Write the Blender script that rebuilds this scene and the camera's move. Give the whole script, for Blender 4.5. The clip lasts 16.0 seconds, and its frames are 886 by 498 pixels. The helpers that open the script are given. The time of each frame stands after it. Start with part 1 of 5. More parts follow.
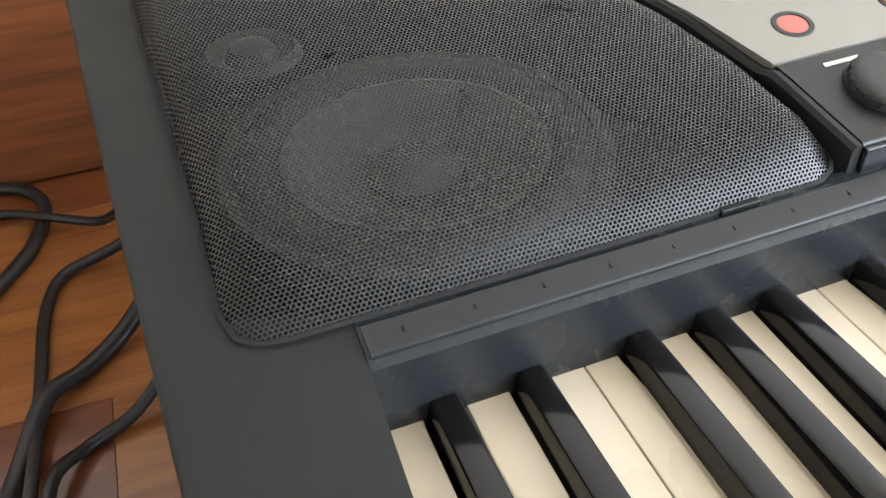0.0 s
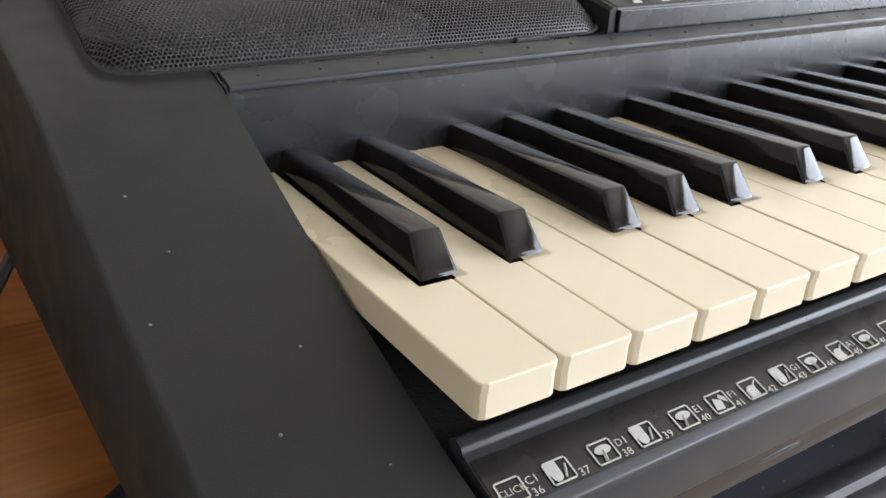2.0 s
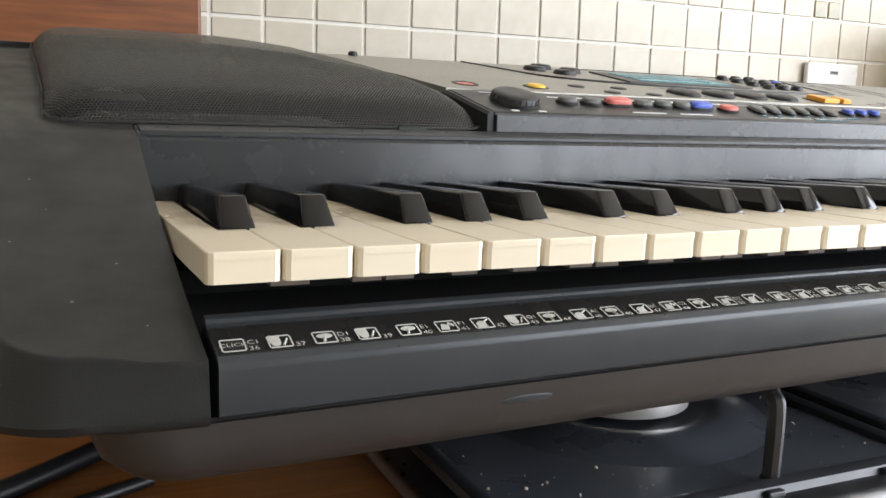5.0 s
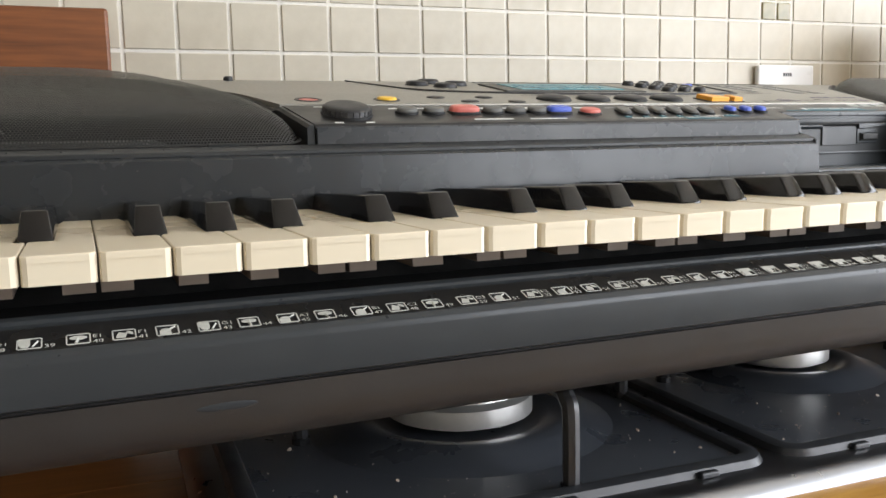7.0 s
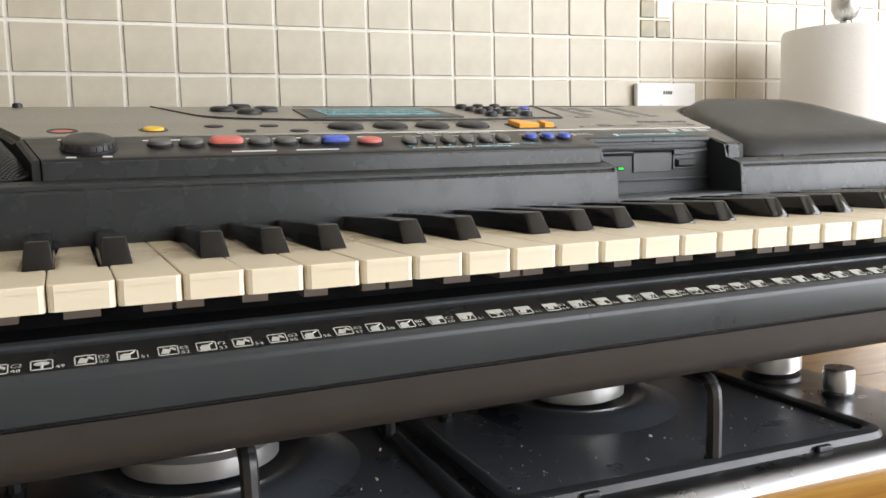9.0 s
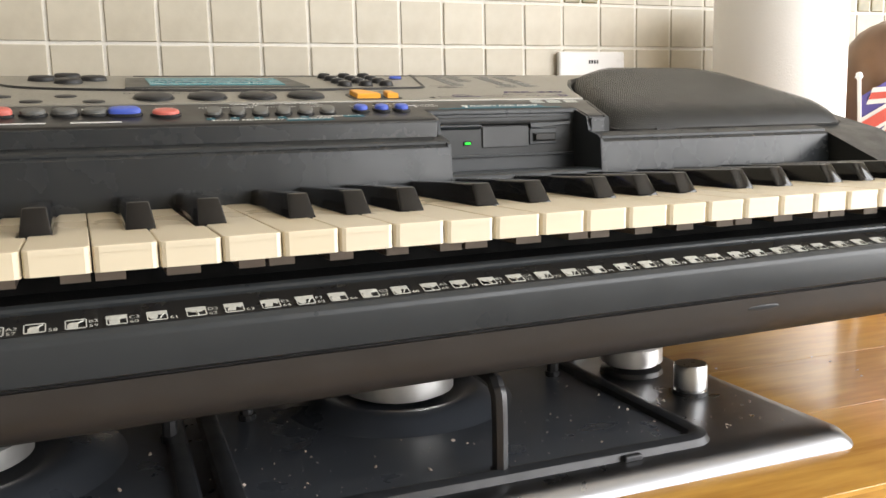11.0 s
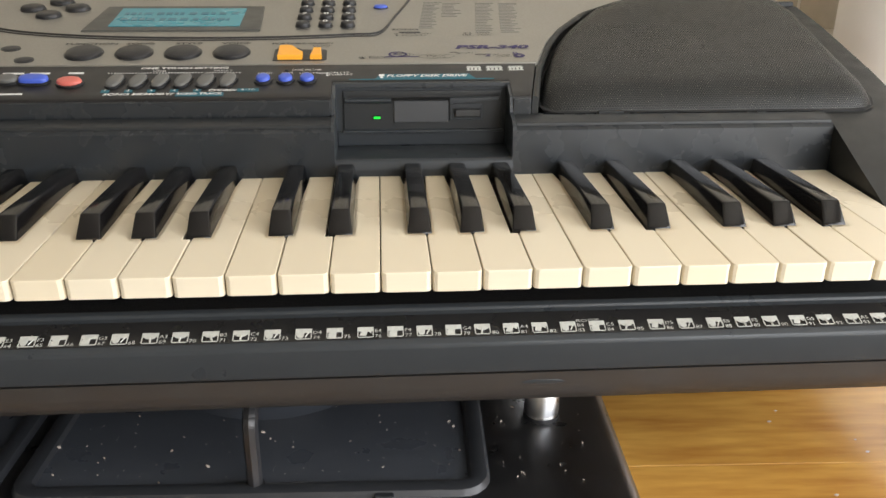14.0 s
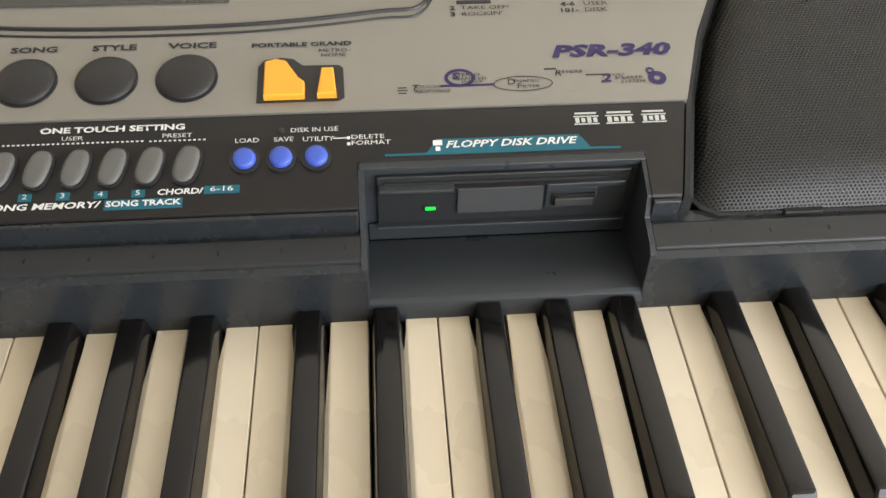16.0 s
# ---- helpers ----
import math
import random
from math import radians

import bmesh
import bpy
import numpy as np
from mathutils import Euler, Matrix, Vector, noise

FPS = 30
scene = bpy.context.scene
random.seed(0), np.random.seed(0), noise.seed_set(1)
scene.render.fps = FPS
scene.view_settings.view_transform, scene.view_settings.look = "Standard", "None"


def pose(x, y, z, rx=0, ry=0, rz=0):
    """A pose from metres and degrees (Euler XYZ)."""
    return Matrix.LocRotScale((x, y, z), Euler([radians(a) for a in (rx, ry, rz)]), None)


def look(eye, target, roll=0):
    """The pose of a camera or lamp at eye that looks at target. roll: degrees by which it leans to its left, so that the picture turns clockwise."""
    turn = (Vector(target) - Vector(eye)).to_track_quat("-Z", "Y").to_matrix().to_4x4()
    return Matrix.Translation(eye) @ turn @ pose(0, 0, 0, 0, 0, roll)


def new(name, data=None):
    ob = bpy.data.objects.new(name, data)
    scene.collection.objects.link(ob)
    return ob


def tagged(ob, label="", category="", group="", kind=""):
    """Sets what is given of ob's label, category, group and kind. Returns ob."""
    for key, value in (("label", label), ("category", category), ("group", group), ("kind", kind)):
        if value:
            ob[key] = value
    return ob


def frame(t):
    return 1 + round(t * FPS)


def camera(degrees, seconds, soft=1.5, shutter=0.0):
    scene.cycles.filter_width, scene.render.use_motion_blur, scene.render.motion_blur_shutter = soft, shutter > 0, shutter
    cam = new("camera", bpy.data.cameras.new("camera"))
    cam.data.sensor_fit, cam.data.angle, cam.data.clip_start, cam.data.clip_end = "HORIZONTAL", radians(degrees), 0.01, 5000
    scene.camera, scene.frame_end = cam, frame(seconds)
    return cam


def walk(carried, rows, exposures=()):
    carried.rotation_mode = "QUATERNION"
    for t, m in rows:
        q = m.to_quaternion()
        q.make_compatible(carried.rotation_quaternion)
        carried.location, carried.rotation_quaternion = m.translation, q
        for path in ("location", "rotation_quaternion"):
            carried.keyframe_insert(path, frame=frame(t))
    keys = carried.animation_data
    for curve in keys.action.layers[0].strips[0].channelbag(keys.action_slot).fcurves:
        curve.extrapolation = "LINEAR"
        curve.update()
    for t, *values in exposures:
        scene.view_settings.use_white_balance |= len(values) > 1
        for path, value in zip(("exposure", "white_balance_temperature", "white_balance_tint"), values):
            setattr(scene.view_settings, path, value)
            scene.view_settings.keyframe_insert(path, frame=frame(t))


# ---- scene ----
cam = camera(55.0, 16.0)
PATH = [
    (0, (-0.033, -0.02, 1.217), (0.457, 1.417, -0.085), -3.3),
    (0.5, (-0.047, -0.042, 1.19), (0.623, 1.412, -0.008), -2.7),
    (1, (-0.061, -0.063, 1.157), (0.746, 1.385, 0.037), -1.7),
    (1.5, (-0.081, -0.093, 1.127), (0.845, 1.369, 0.126), 1.2),
    (2, (-0.094, -0.123, 1.105), (0.917, 1.38, 0.257), 2.6),
    (2.5, (-0.1, -0.144, 1.086), (0.938, 1.35, 0.256), 3.6),
    (3, (-0.096, -0.161, 1.073), (0.936, 1.358, 0.28), 4.1),
    (3.5, (-0.092, -0.176, 1.067), (0.913, 1.439, 0.449), 3.8),
    (4, (-0.079, -0.196, 1.061), (0.89, 1.472, 0.531), 3.1),
    (4.2, (-0.074, -0.208, 1.057), (0.863, 1.495, 0.584), 3.1),
    (6.3, (0.026, -0.288, 1.031), (0.807, 1.536, 0.779), -1.0),
    (6.5, (0.039, -0.29, 1.036), (0.805, 1.54, 0.783), -1.4),
    (7, (0.067, -0.297, 1.032), (0.84, 1.532, 0.789), -1.3),
    (7.5, (0.098, -0.307, 1.035), (0.884, 1.517, 0.805), -1.0),
    (8, (0.13, -0.319, 1.043), (0.924, 1.505, 0.834), -0.4),
    (8.5, (0.165, -0.323, 1.043), (0.966, 1.498, 0.833), -0.9),
    (9, (0.195, -0.329, 1.043), (1.007, 1.485, 0.818), -1.5),
    (11.5, (0.374, -0.336, 1.04), (1.117, 1.496, 0.74), -1.5),
    (12, (0.427, -0.343, 1.044), (1.115, 1.508, 0.729), -1.4),
    (12.5, (0.478, -0.357, 1.049), (1.082, 1.518, 0.706), -1.7),
    (13, (0.533, -0.377, 1.07), (0.97, 1.539, 0.699), -0.6),
    (13.5, (0.564, -0.38, 1.107), (0.787, 1.526, 0.546), -0.7),
    (14, (0.566, -0.354, 1.159), (0.703, 1.488, 0.39), 0.4),
    (14.5, (0.559, -0.287, 1.217), (0.726, 1.47, 0.277), 4.7),
    (15, (0.56, -0.202, 1.247), (0.701, 1.455, 0.137), 4.9),
    (15.2, (0.554, -0.167, 1.253), (0.711, 1.393, 0.011), 4.4),
    (15.5, (0.556, -0.131, 1.263), (0.673, 1.313, -0.115), 2.0),
    (16, (0.547, -0.063, 1.27), (0.667, 1.275, -0.212), 1.3),
]
EXPOSURES = [(0, 1.05, 5600, 10), (1, 0.68, 5650, 10), (2, 0.36, 5700, 10), (3, 0.3, 5750, 10), (4, 0.31, 5800, 10), (6.5, 0.06, 5970, 10), (9, -0.02, 6120, 10), (11.5, -0.08, 6450, 10), (13, -0.13, 6520, 10), (14, -0.12, 6250, 10), (15, -0.14, 6200, 10), (16, 0.15, 6170, 10)]
walk(cam, [(t, look(eye, target, roll)) for t, eye, target, roll in PATH], EXPOSURES)

# ---- light ----
world = bpy.data.worlds.new("sky")
scene.world = world
world.use_nodes = True
wn = world.node_tree.nodes
sky = wn.new("ShaderNodeTexSky")
sky.sky_type, sky.sun_disc, sky.sun_elevation, sky.sun_rotation = "NISHITA", False, radians(40), radians(150)
world.node_tree.links.new(sky.outputs[0], wn["Background"].inputs[0])
wn["Background"].inputs[1].default_value = 0.1


def window_light(name, m, w, h, watts, colour):
    data = bpy.data.lights.new(name, "AREA")
    data.shape, data.size, data.size_y, data.energy, data.color = "RECTANGLE", w, h, watts, colour
    ob = new(name, data)
    ob.matrix_world = m
    return ob


window_light("window_daylight", look((1.45, -1.47, 1.45), (1.30, 0.0, 1.20)), 1.0, 1.0, 22, (1.0, 0.98, 0.96))
window_light("side_door_daylight", look((2.17, -0.75, 1.36), (0.3, -0.1, 1.05)), 1.2, 1.6, 49, (1.0, 0.98, 0.96))


# ---- materials ----
def mat(name, base, rough=0.5, metal=0.0, var=0.0, grain=60.0, bump=0.0, bump_scale=400.0, coat=0.0, spec=0.5, rand=0.0,
        tint=None, big=6.0):
    """A principled surface: two scales of mottling towards tint, random shift for each object, fine relief."""
    m = bpy.data.materials.new(name)
    m.use_nodes = True
    nt = m.node_tree
    n, l = nt.nodes, nt.links
    p = n["Principled BSDF"]
    p.inputs["Roughness"].default_value, p.inputs["Metallic"].default_value = rough, metal
    p.inputs["Coat Weight"].default_value, p.inputs["Specular IOR Level"].default_value = coat, spec
    p.inputs["Base Color"].default_value = (*base, 1)
    co = n.new("ShaderNodeTexCoord")
    if var > 0 or rand > 0:
        t2 = tint or tuple(c * 0.55 for c in base)
        mix = n.new("ShaderNodeMix")
        mix.data_type = "RGBA"
        mix.inputs["A"].default_value, mix.inputs["B"].default_value = (*base, 1), (*t2, 1)
        a, b = n.new("ShaderNodeTexNoise"), n.new("ShaderNodeTexNoise")
        a.inputs["Scale"].default_value, b.inputs["Scale"].default_value = grain, big
        a.inputs["Detail"].default_value = 6
        for x in (a, b):
            l.new(co.outputs["Object"], x.inputs["Vector"])
        ad = n.new("ShaderNodeMath")
        ad.operation = "ADD"
        l.new(a.outputs[0], ad.inputs[0]), l.new(b.outputs[0], ad.inputs[1])
        mr = n.new("ShaderNodeMapRange")
        mr.inputs["From Min"].default_value, mr.inputs["From Max"].default_value = 0.7, 1.3
        mr.inputs["To Max"].default_value = var
        l.new(ad.outputs[0], mr.inputs["Value"])
        out = mr.outputs[0]
        if rand > 0:
            info, mu, a2 = n.new("ShaderNodeObjectInfo"), n.new("ShaderNodeMath"), n.new("ShaderNodeMath")
            mu.operation, a2.operation = "MULTIPLY", "ADD"
            mu.inputs[1].default_value = rand
            l.new(info.outputs["Random"], mu.inputs[0])
            l.new(mu.outputs[0], a2.inputs[0]), l.new(out, a2.inputs[1])
            out = a2.outputs[0]
        l.new(out, mix.inputs["Factor"])
        l.new(mix.outputs["Result"], p.inputs["Base Color"])
        rr = n.new("ShaderNodeMapRange")
        rr.inputs["From Min"].default_value, rr.inputs["From Max"].default_value = 0.3, 0.7
        rr.inputs["To Min"].default_value, rr.inputs["To Max"].default_value = rough * 0.85, min(1, rough * 1.2)
        l.new(a.outputs[0], rr.inputs["Value"])
        l.new(rr.outputs[0], p.inputs["Roughness"])
    if bump > 0:
        t, bp = n.new("ShaderNodeTexNoise"), n.new("ShaderNodeBump")
        t.inputs["Scale"].default_value, t.inputs["Detail"].default_value = bump_scale, 3
        bp.inputs["Strength"].default_value, bp.inputs["Distance"].default_value = bump, 0.0005
        l.new(co.outputs["Object"], t.inputs["Vector"])
        l.new(t.outputs[0], bp.inputs["Height"])
        l.new(bp.outputs[0], p.inputs["Normal"])
    return m


def wood(name, light, dark, rand=0.5, rough=0.35, stretch=(1.2, 16, 16), coat=0.6):
    m = bpy.data.materials.new(name)
    m.use_nodes = True
    n, l = m.node_tree.nodes, m.node_tree.links
    p = n["Principled BSDF"]
    p.inputs["Roughness"].default_value, p.inputs["Coat Weight"].default_value = rough, coat
    p.inputs["Coat Roughness"].default_value = 0.15
    co, mp, info = n.new("ShaderNodeTexCoord"), n.new("ShaderNodeMapping"), n.new("ShaderNodeObjectInfo")
    mp.inputs["Scale"].default_value = stretch
    mul = n.new("ShaderNodeVectorMath")
    mul.operation = "ADD"
    l.new(co.outputs["Object"], mul.inputs[0])
    sc = n.new("ShaderNodeMath")
    sc.operation, sc.inputs[1].default_value = "MULTIPLY", 37.0
    l.new(info.outputs["Random"], sc.inputs[0])
    l.new(sc.outputs[0], mul.inputs[1])
    l.new(mul.outputs[0], mp.inputs["Vector"])
    g1, g2 = n.new("ShaderNodeTexNoise"), n.new("ShaderNodeTexNoise")
    g1.inputs["Scale"].default_value, g1.inputs["Detail"].default_value, g1.inputs["Distortion"].default_value = 2.2, 9, 1.3
    g2.inputs["Scale"].default_value, g2.inputs["Detail"].default_value = 14, 6
    l.new(mp.outputs[0], g1.inputs["Vector"]), l.new(mp.outputs[0], g2.inputs["Vector"])
    a = n.new("ShaderNodeMath")
    a.operation = "ADD"
    l.new(g1.outputs[0], a.inputs[0]), l.new(g2.outputs[0], a.inputs[1])
    b = n.new("ShaderNodeMath")
    b.operation, b.inputs[1].default_value = "MULTIPLY_ADD", rand
    l.new(info.outputs["Random"], b.inputs[0]), l.new(a.outputs[0], b.inputs[2])
    ramp = n.new("ShaderNodeMapRange")
    ramp.inputs["From Min"].default_value, ramp.inputs["From Max"].default_value = 0.65, 1.35 + rand
    l.new(b.outputs[0], ramp.inputs["Value"])
    mix = n.new("ShaderNodeMix")
    mix.data_type = "RGBA"
    mix.inputs["A"].default_value, mix.inputs["B"].default_value = (*light, 1), (*dark, 1)
    l.new(ramp.outputs[0], mix.inputs["Factor"]), l.new(mix.outputs["Result"], p.inputs["Base Color"])
    bp = n.new("ShaderNodeBump")
    bp.inputs["Strength"].default_value, bp.inputs["Distance"].default_value = 0.12, 0.0006
    l.new(g2.outputs[0], bp.inputs["Height"]), l.new(bp.outputs[0], p.inputs["Normal"])
    return m


def mesh_cloth(name, pitch):
    """Perforated dark metal: hexagonally set round holes that let the eye through."""
    m = bpy.data.materials.new(name)
    m.use_nodes = True
    n, l = m.node_tree.nodes, m.node_tree.links
    p = n["Principled BSDF"]
    p.inputs["Base Color"].default_value = (0.022, 0.023, 0.022, 1)
    p.inputs["Roughness"].default_value, p.inputs["Metallic"].default_value = 0.42, 0.0
    co = n.new("ShaderNodeTexCoord")

    # the steep rim runs down as much as forward, so the rows follow y and z together
    parts, along, turned = n.new("ShaderNodeSeparateXYZ"), n.new("ShaderNodeMath"), n.new("ShaderNodeCombineXYZ")
    along.operation, along.inputs[1].default_value = "MULTIPLY_ADD", 0.6
    l.new(co.outputs["Object"], parts.inputs[0])
    l.new(parts.outputs["Z"], along.inputs[0]), l.new(parts.outputs["Y"], along.inputs[2])
    l.new(parts.outputs["X"], turned.inputs["X"]), l.new(along.outputs[0], turned.inputs["Y"])

    def dist(ox, oy):
        add, wrap, length = n.new("ShaderNodeVectorMath"), n.new("ShaderNodeVectorMath"), n.new("ShaderNodeVectorMath")
        add.operation, wrap.operation, length.operation = "ADD", "WRAP", "LENGTH"
        add.inputs[1].default_value = (ox, oy, 0)
        flat = n.new("ShaderNodeVectorMath")
        flat.operation, flat.inputs[1].default_value = "MULTIPLY", (1, 1, 0)
        l.new(turned.outputs[0], flat.inputs[0]), l.new(flat.outputs[0], add.inputs[0])
        l.new(add.outputs[0], wrap.inputs[0])
        hx, hy = pitch / 2, pitch * math.sqrt(3) / 2
        wrap.inputs[1].default_value, wrap.inputs[2].default_value = (hx, hy, 1), (-hx, -hy, -1)
        l.new(wrap.outputs[0], length.inputs[0])
        return length.outputs["Value"]

    mn = n.new("ShaderNodeMath")
    mn.operation = "MINIMUM"
    l.new(dist(0, 0), mn.inputs[0]), l.new(dist(pitch / 2, pitch * math.sqrt(3) / 2), mn.inputs[1])
    cut = n.new("ShaderNodeMapRange")
    cut.inputs["From Min"].default_value, cut.inputs["From Max"].default_value = pitch * 0.30, pitch * 0.36
    l.new(mn.outputs[0], cut.inputs["Value"])
    tr, mix = n.new("ShaderNodeBsdfTransparent"), n.new("ShaderNodeMixShader")
    l.new(cut.outputs[0], mix.inputs[0]), l.new(tr.outputs[0], mix.inputs[1]), l.new(p.outputs[0], mix.inputs[2])
    l.new(mix.outputs[0], n["Material Output"].inputs["Surface"])
    bp = n.new("ShaderNodeBump")
    bp.inputs["Strength"].default_value, bp.inputs["Distance"].default_value = 0.6, 0.0004
    l.new(mn.outputs[0], bp.inputs["Height"]), l.new(bp.outputs[0], p.inputs["Normal"])
    return m


def glow(name, colour, strength):
    m = bpy.data.materials.new(name)
    m.use_nodes = True
    p = m.node_tree.nodes["Principled BSDF"]
    p.inputs["Base Color"].default_value = (*colour, 1)
    p.inputs["Emission Color"].default_value, p.inputs["Emission Strength"].default_value = (*colour, 1), strength
    return m


CASE = mat("charcoal_plastic", (0.0125, 0.0138, 0.0136), 0.46, spec=0.35, var=0.35, bump=0.18, bump_scale=1700, tint=(0.018, 0.0195, 0.019))
SLATE = mat("slate_plastic", (0.030, 0.0345, 0.039), 0.32, spec=0.4, var=0.3, bump=0.06, bump_scale=1800, tint=(0.036, 0.041, 0.045))
LOWER = mat("brown_black_plastic", (0.036, 0.033, 0.031), 0.48, spec=0.35, var=0.4, bump=0.10, bump_scale=1600, tint=(0.055, 0.050, 0.046))
PRINTBAND = mat("gloss_black_band", (0.014, 0.014, 0.015), 0.28, var=0.2)
FELT = mat("black_felt", (0.008, 0.008, 0.009), 0.95, var=0.6, grain=500, bump=1.0, bump_scale=900, tint=(0.02, 0.02, 0.02))
IVORY = mat("ivory_plastic", (0.77, 0.69, 0.535), 0.30, var=0.08, rand=0.4, tint=(0.72, 0.61, 0.42), grain=5, big=2)
# brownish key underside, darkened in colour for the shade below the keys
STUB = mat("shaded_brownish_underside", (0.34, 0.27, 0.22), 0.6, var=0.3)
EBONY = mat("gloss_black_plastic", (0.007, 0.0065, 0.0065), 0.10, var=0.3, tint=(0.011, 0.010, 0.010), spec=0.4)
PANELBLACK = mat("black_panel", (0.0125, 0.012, 0.012), 0.36, spec=0.4, var=0.3, bump=0.06, bump_scale=1500)
SILVER = mat("champagne_silver_paint", (0.262, 0.251, 0.221), 0.36, metal=0.45, var=0.15, grain=700, tint=(0.30, 0.288, 0.257))
RUBBER = mat("black_rubber", (0.018, 0.018, 0.019), 0.45, var=0.3, bump=0.2)
GREYBTN = mat("grey_rubber", (0.115, 0.115, 0.108), 0.5, var=0.25)
BLUEBTN = mat("blue_button", (0.06, 0.11, 0.52), 0.4, var=0.2)
REDBTN = mat("coral_red_button", (0.58, 0.14, 0.11), 0.4, var=0.2)
YELLOWBTN = mat("yellow_button", (0.85, 0.53, 0.04), 0.4, var=0.15)
ORANGE = mat("orange_button", (0.88, 0.40, 0.03), 0.4, var=0.12)
WHITEINK = mat("white_ink", (0.72, 0.72, 0.70), 0.5, var=0.1)
ICONINK = mat("pale_grey_ink", (0.58, 0.59, 0.55), 0.5, var=0.5, grain=700)
DARKINK = mat("dark_ink", (0.014, 0.014, 0.018), 0.5, var=0.1)
GREYINK = mat("grey_ink", (0.15, 0.145, 0.13), 0.5, var=0.2)
FALLM = mat("satin_slate_plastic", (0.0200, 0.0232, 0.0265), 0.26, spec=0.45, var=0.25, bump=0.02, bump_scale=900, tint=(0.025, 0.0285, 0.032))
PURPLEINK = mat("purple_ink", (0.022, 0.012, 0.085), 0.5, var=0.1)
TEALINK = mat("teal_ink", (0.005, 0.105, 0.15), 0.45, var=0.15)
LCDFRAME = mat("lcd_surround", (0.075, 0.075, 0.068), 0.45, spec=0.3, var=0.12)
LCD = mat("lcd_glass", (0.05, 0.26, 0.32), 0.3, spec=0.3, var=0.25, grain=30, tint=(0.03, 0.17, 0.26))
LCDINK = mat("lcd_segments", (0.03, 0.13, 0.18), 0.3, spec=0.3)
LED = glow("green_led", (0.01, 0.62, 0.03), 1.3)
MESH = mesh_cloth("perforated_grille", 0.0017)
CONE = mat("paper_cone", (0.085, 0.083, 0.078), 0.7, var=0.3)
GREYFRAME = mat("grey_basket", (0.035, 0.035, 0.034), 0.6, var=0.3)
LEDGE = mat("satin_charcoal_plastic", (0.021, 0.023, 0.0245), 0.40, spec=0.42, var=0.3, bump=0.05, bump_scale=1500)
FLAP = mat("grey_flap", (0.052, 0.054, 0.057), 0.45, var=0.25)
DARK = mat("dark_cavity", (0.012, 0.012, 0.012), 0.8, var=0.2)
ENAMEL = mat("black_enamel", (0.060, 0.067, 0.080), 0.30, var=0.35, grain=30, tint=(0.088, 0.096, 0.112), spec=0.9)
GASKET = mat("black_tray_rim", (0.028, 0.030, 0.034), 0.36, var=0.4, bump=0.1)
IRON = mat("cast_iron", (0.026, 0.026, 0.028), 0.34, var=0.4, bump=0.25, bump_scale=900)
STEEL = mat("brushed_steel", (0.60, 0.60, 0.60), 0.30, metal=1.0, var=0.25, grain=200)
TRIM = mat("satin_steel_plate", (0.29, 0.295, 0.31), 0.31, metal=1.0, var=0.25, grain=60, big=7, tint=(0.22, 0.225, 0.24))
ALU = mat("cast_aluminium", (0.80, 0.79, 0.77), 0.34, metal=0.75, var=0.25, grain=150)
CRUMB = mat("crumbs", (0.58, 0.54, 0.49), 0.8, var=0.8, grain=25, tint=(0.30, 0.21, 0.15))
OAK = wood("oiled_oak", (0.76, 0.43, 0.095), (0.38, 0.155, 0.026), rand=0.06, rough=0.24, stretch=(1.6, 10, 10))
# oak left of the hob: stave tone plus that side's shade, in the colour
SHADEOAK = wood("shaded_brown_oak", (0.40, 0.165, 0.042), (0.14, 0.046, 0.013), rand=0.4, rough=0.28)
DEEPSHADEOAK = wood("shaded_red_brown_oak", (0.24, 0.078, 0.024), (0.075, 0.022, 0.009), rand=0.4, rough=0.28)
BOARDWOOD = wood("chestnut_board", (0.30, 0.105, 0.028), (0.10, 0.030, 0.010), rand=0.2, rough=0.5, coat=0.05)
TILE = mat("cream_tile", (0.60, 0.555, 0.455), 0.40, var=0.55, rand=0.3, grain=55, big=16, bump=0.35, bump_scale=90, tint=(0.46, 0.415, 0.325))
GROUT = mat("grout", (0.84, 0.81, 0.74), 0.85, var=0.3, grain=200, bump=0.5)
GLASSPIECE = mat("mosaic_glass", (0.36, 0.31, 0.16), 0.12, var=0.7, rand=0.2, grain=60, tint=(0.12, 0.11, 0.06))
GOLDPIECE = mat("cream_glass", (0.82, 0.76, 0.58), 0.12, var=0.2, grain=60)
PLASTER = mat("cream_plaster", (0.72, 0.68, 0.60), 0.85, var=0.2, bump=0.3, bump_scale=80)
WHITEPL = mat("white_plastic", (0.80, 0.80, 0.79), 0.3, var=0.08)
PAPER = mat("white_paper", (0.84, 0.83, 0.81), 0.9, var=0.12, grain=90, bump=0.5, bump_scale=500, tint=(0.76, 0.75, 0.73))
FLOORM = mat("floor_vinyl", (0.24, 0.20, 0.16), 0.45, var=0.4)
CABLE = mat("black_cable", (0.012, 0.012, 0.013), 0.4, var=0.2)
SCUFF = mat("scuff_mark", (0.20, 0.20, 0.19), 0.7, var=0.3)
FLAGRED = mat("flag_red", (0.60, 0.09, 0.06), 0.6, var=0.15)
FLAGBLUE = mat("flag_blue", (0.09, 0.07, 0.28), 0.6, var=0.15)
FLAGWHITE = mat("flag_white", (0.78, 0.76, 0.73), 0.6, var=0.1)
BROWN = mat("brown_wrap", (0.22, 0.12, 0.06), 0.35, var=0.6, grain=25, tint=(0.09, 0.045, 0.03))
PURPLE = mat("purple_wrap", (0.28, 0.13, 0.55), 0.4, var=0.3)


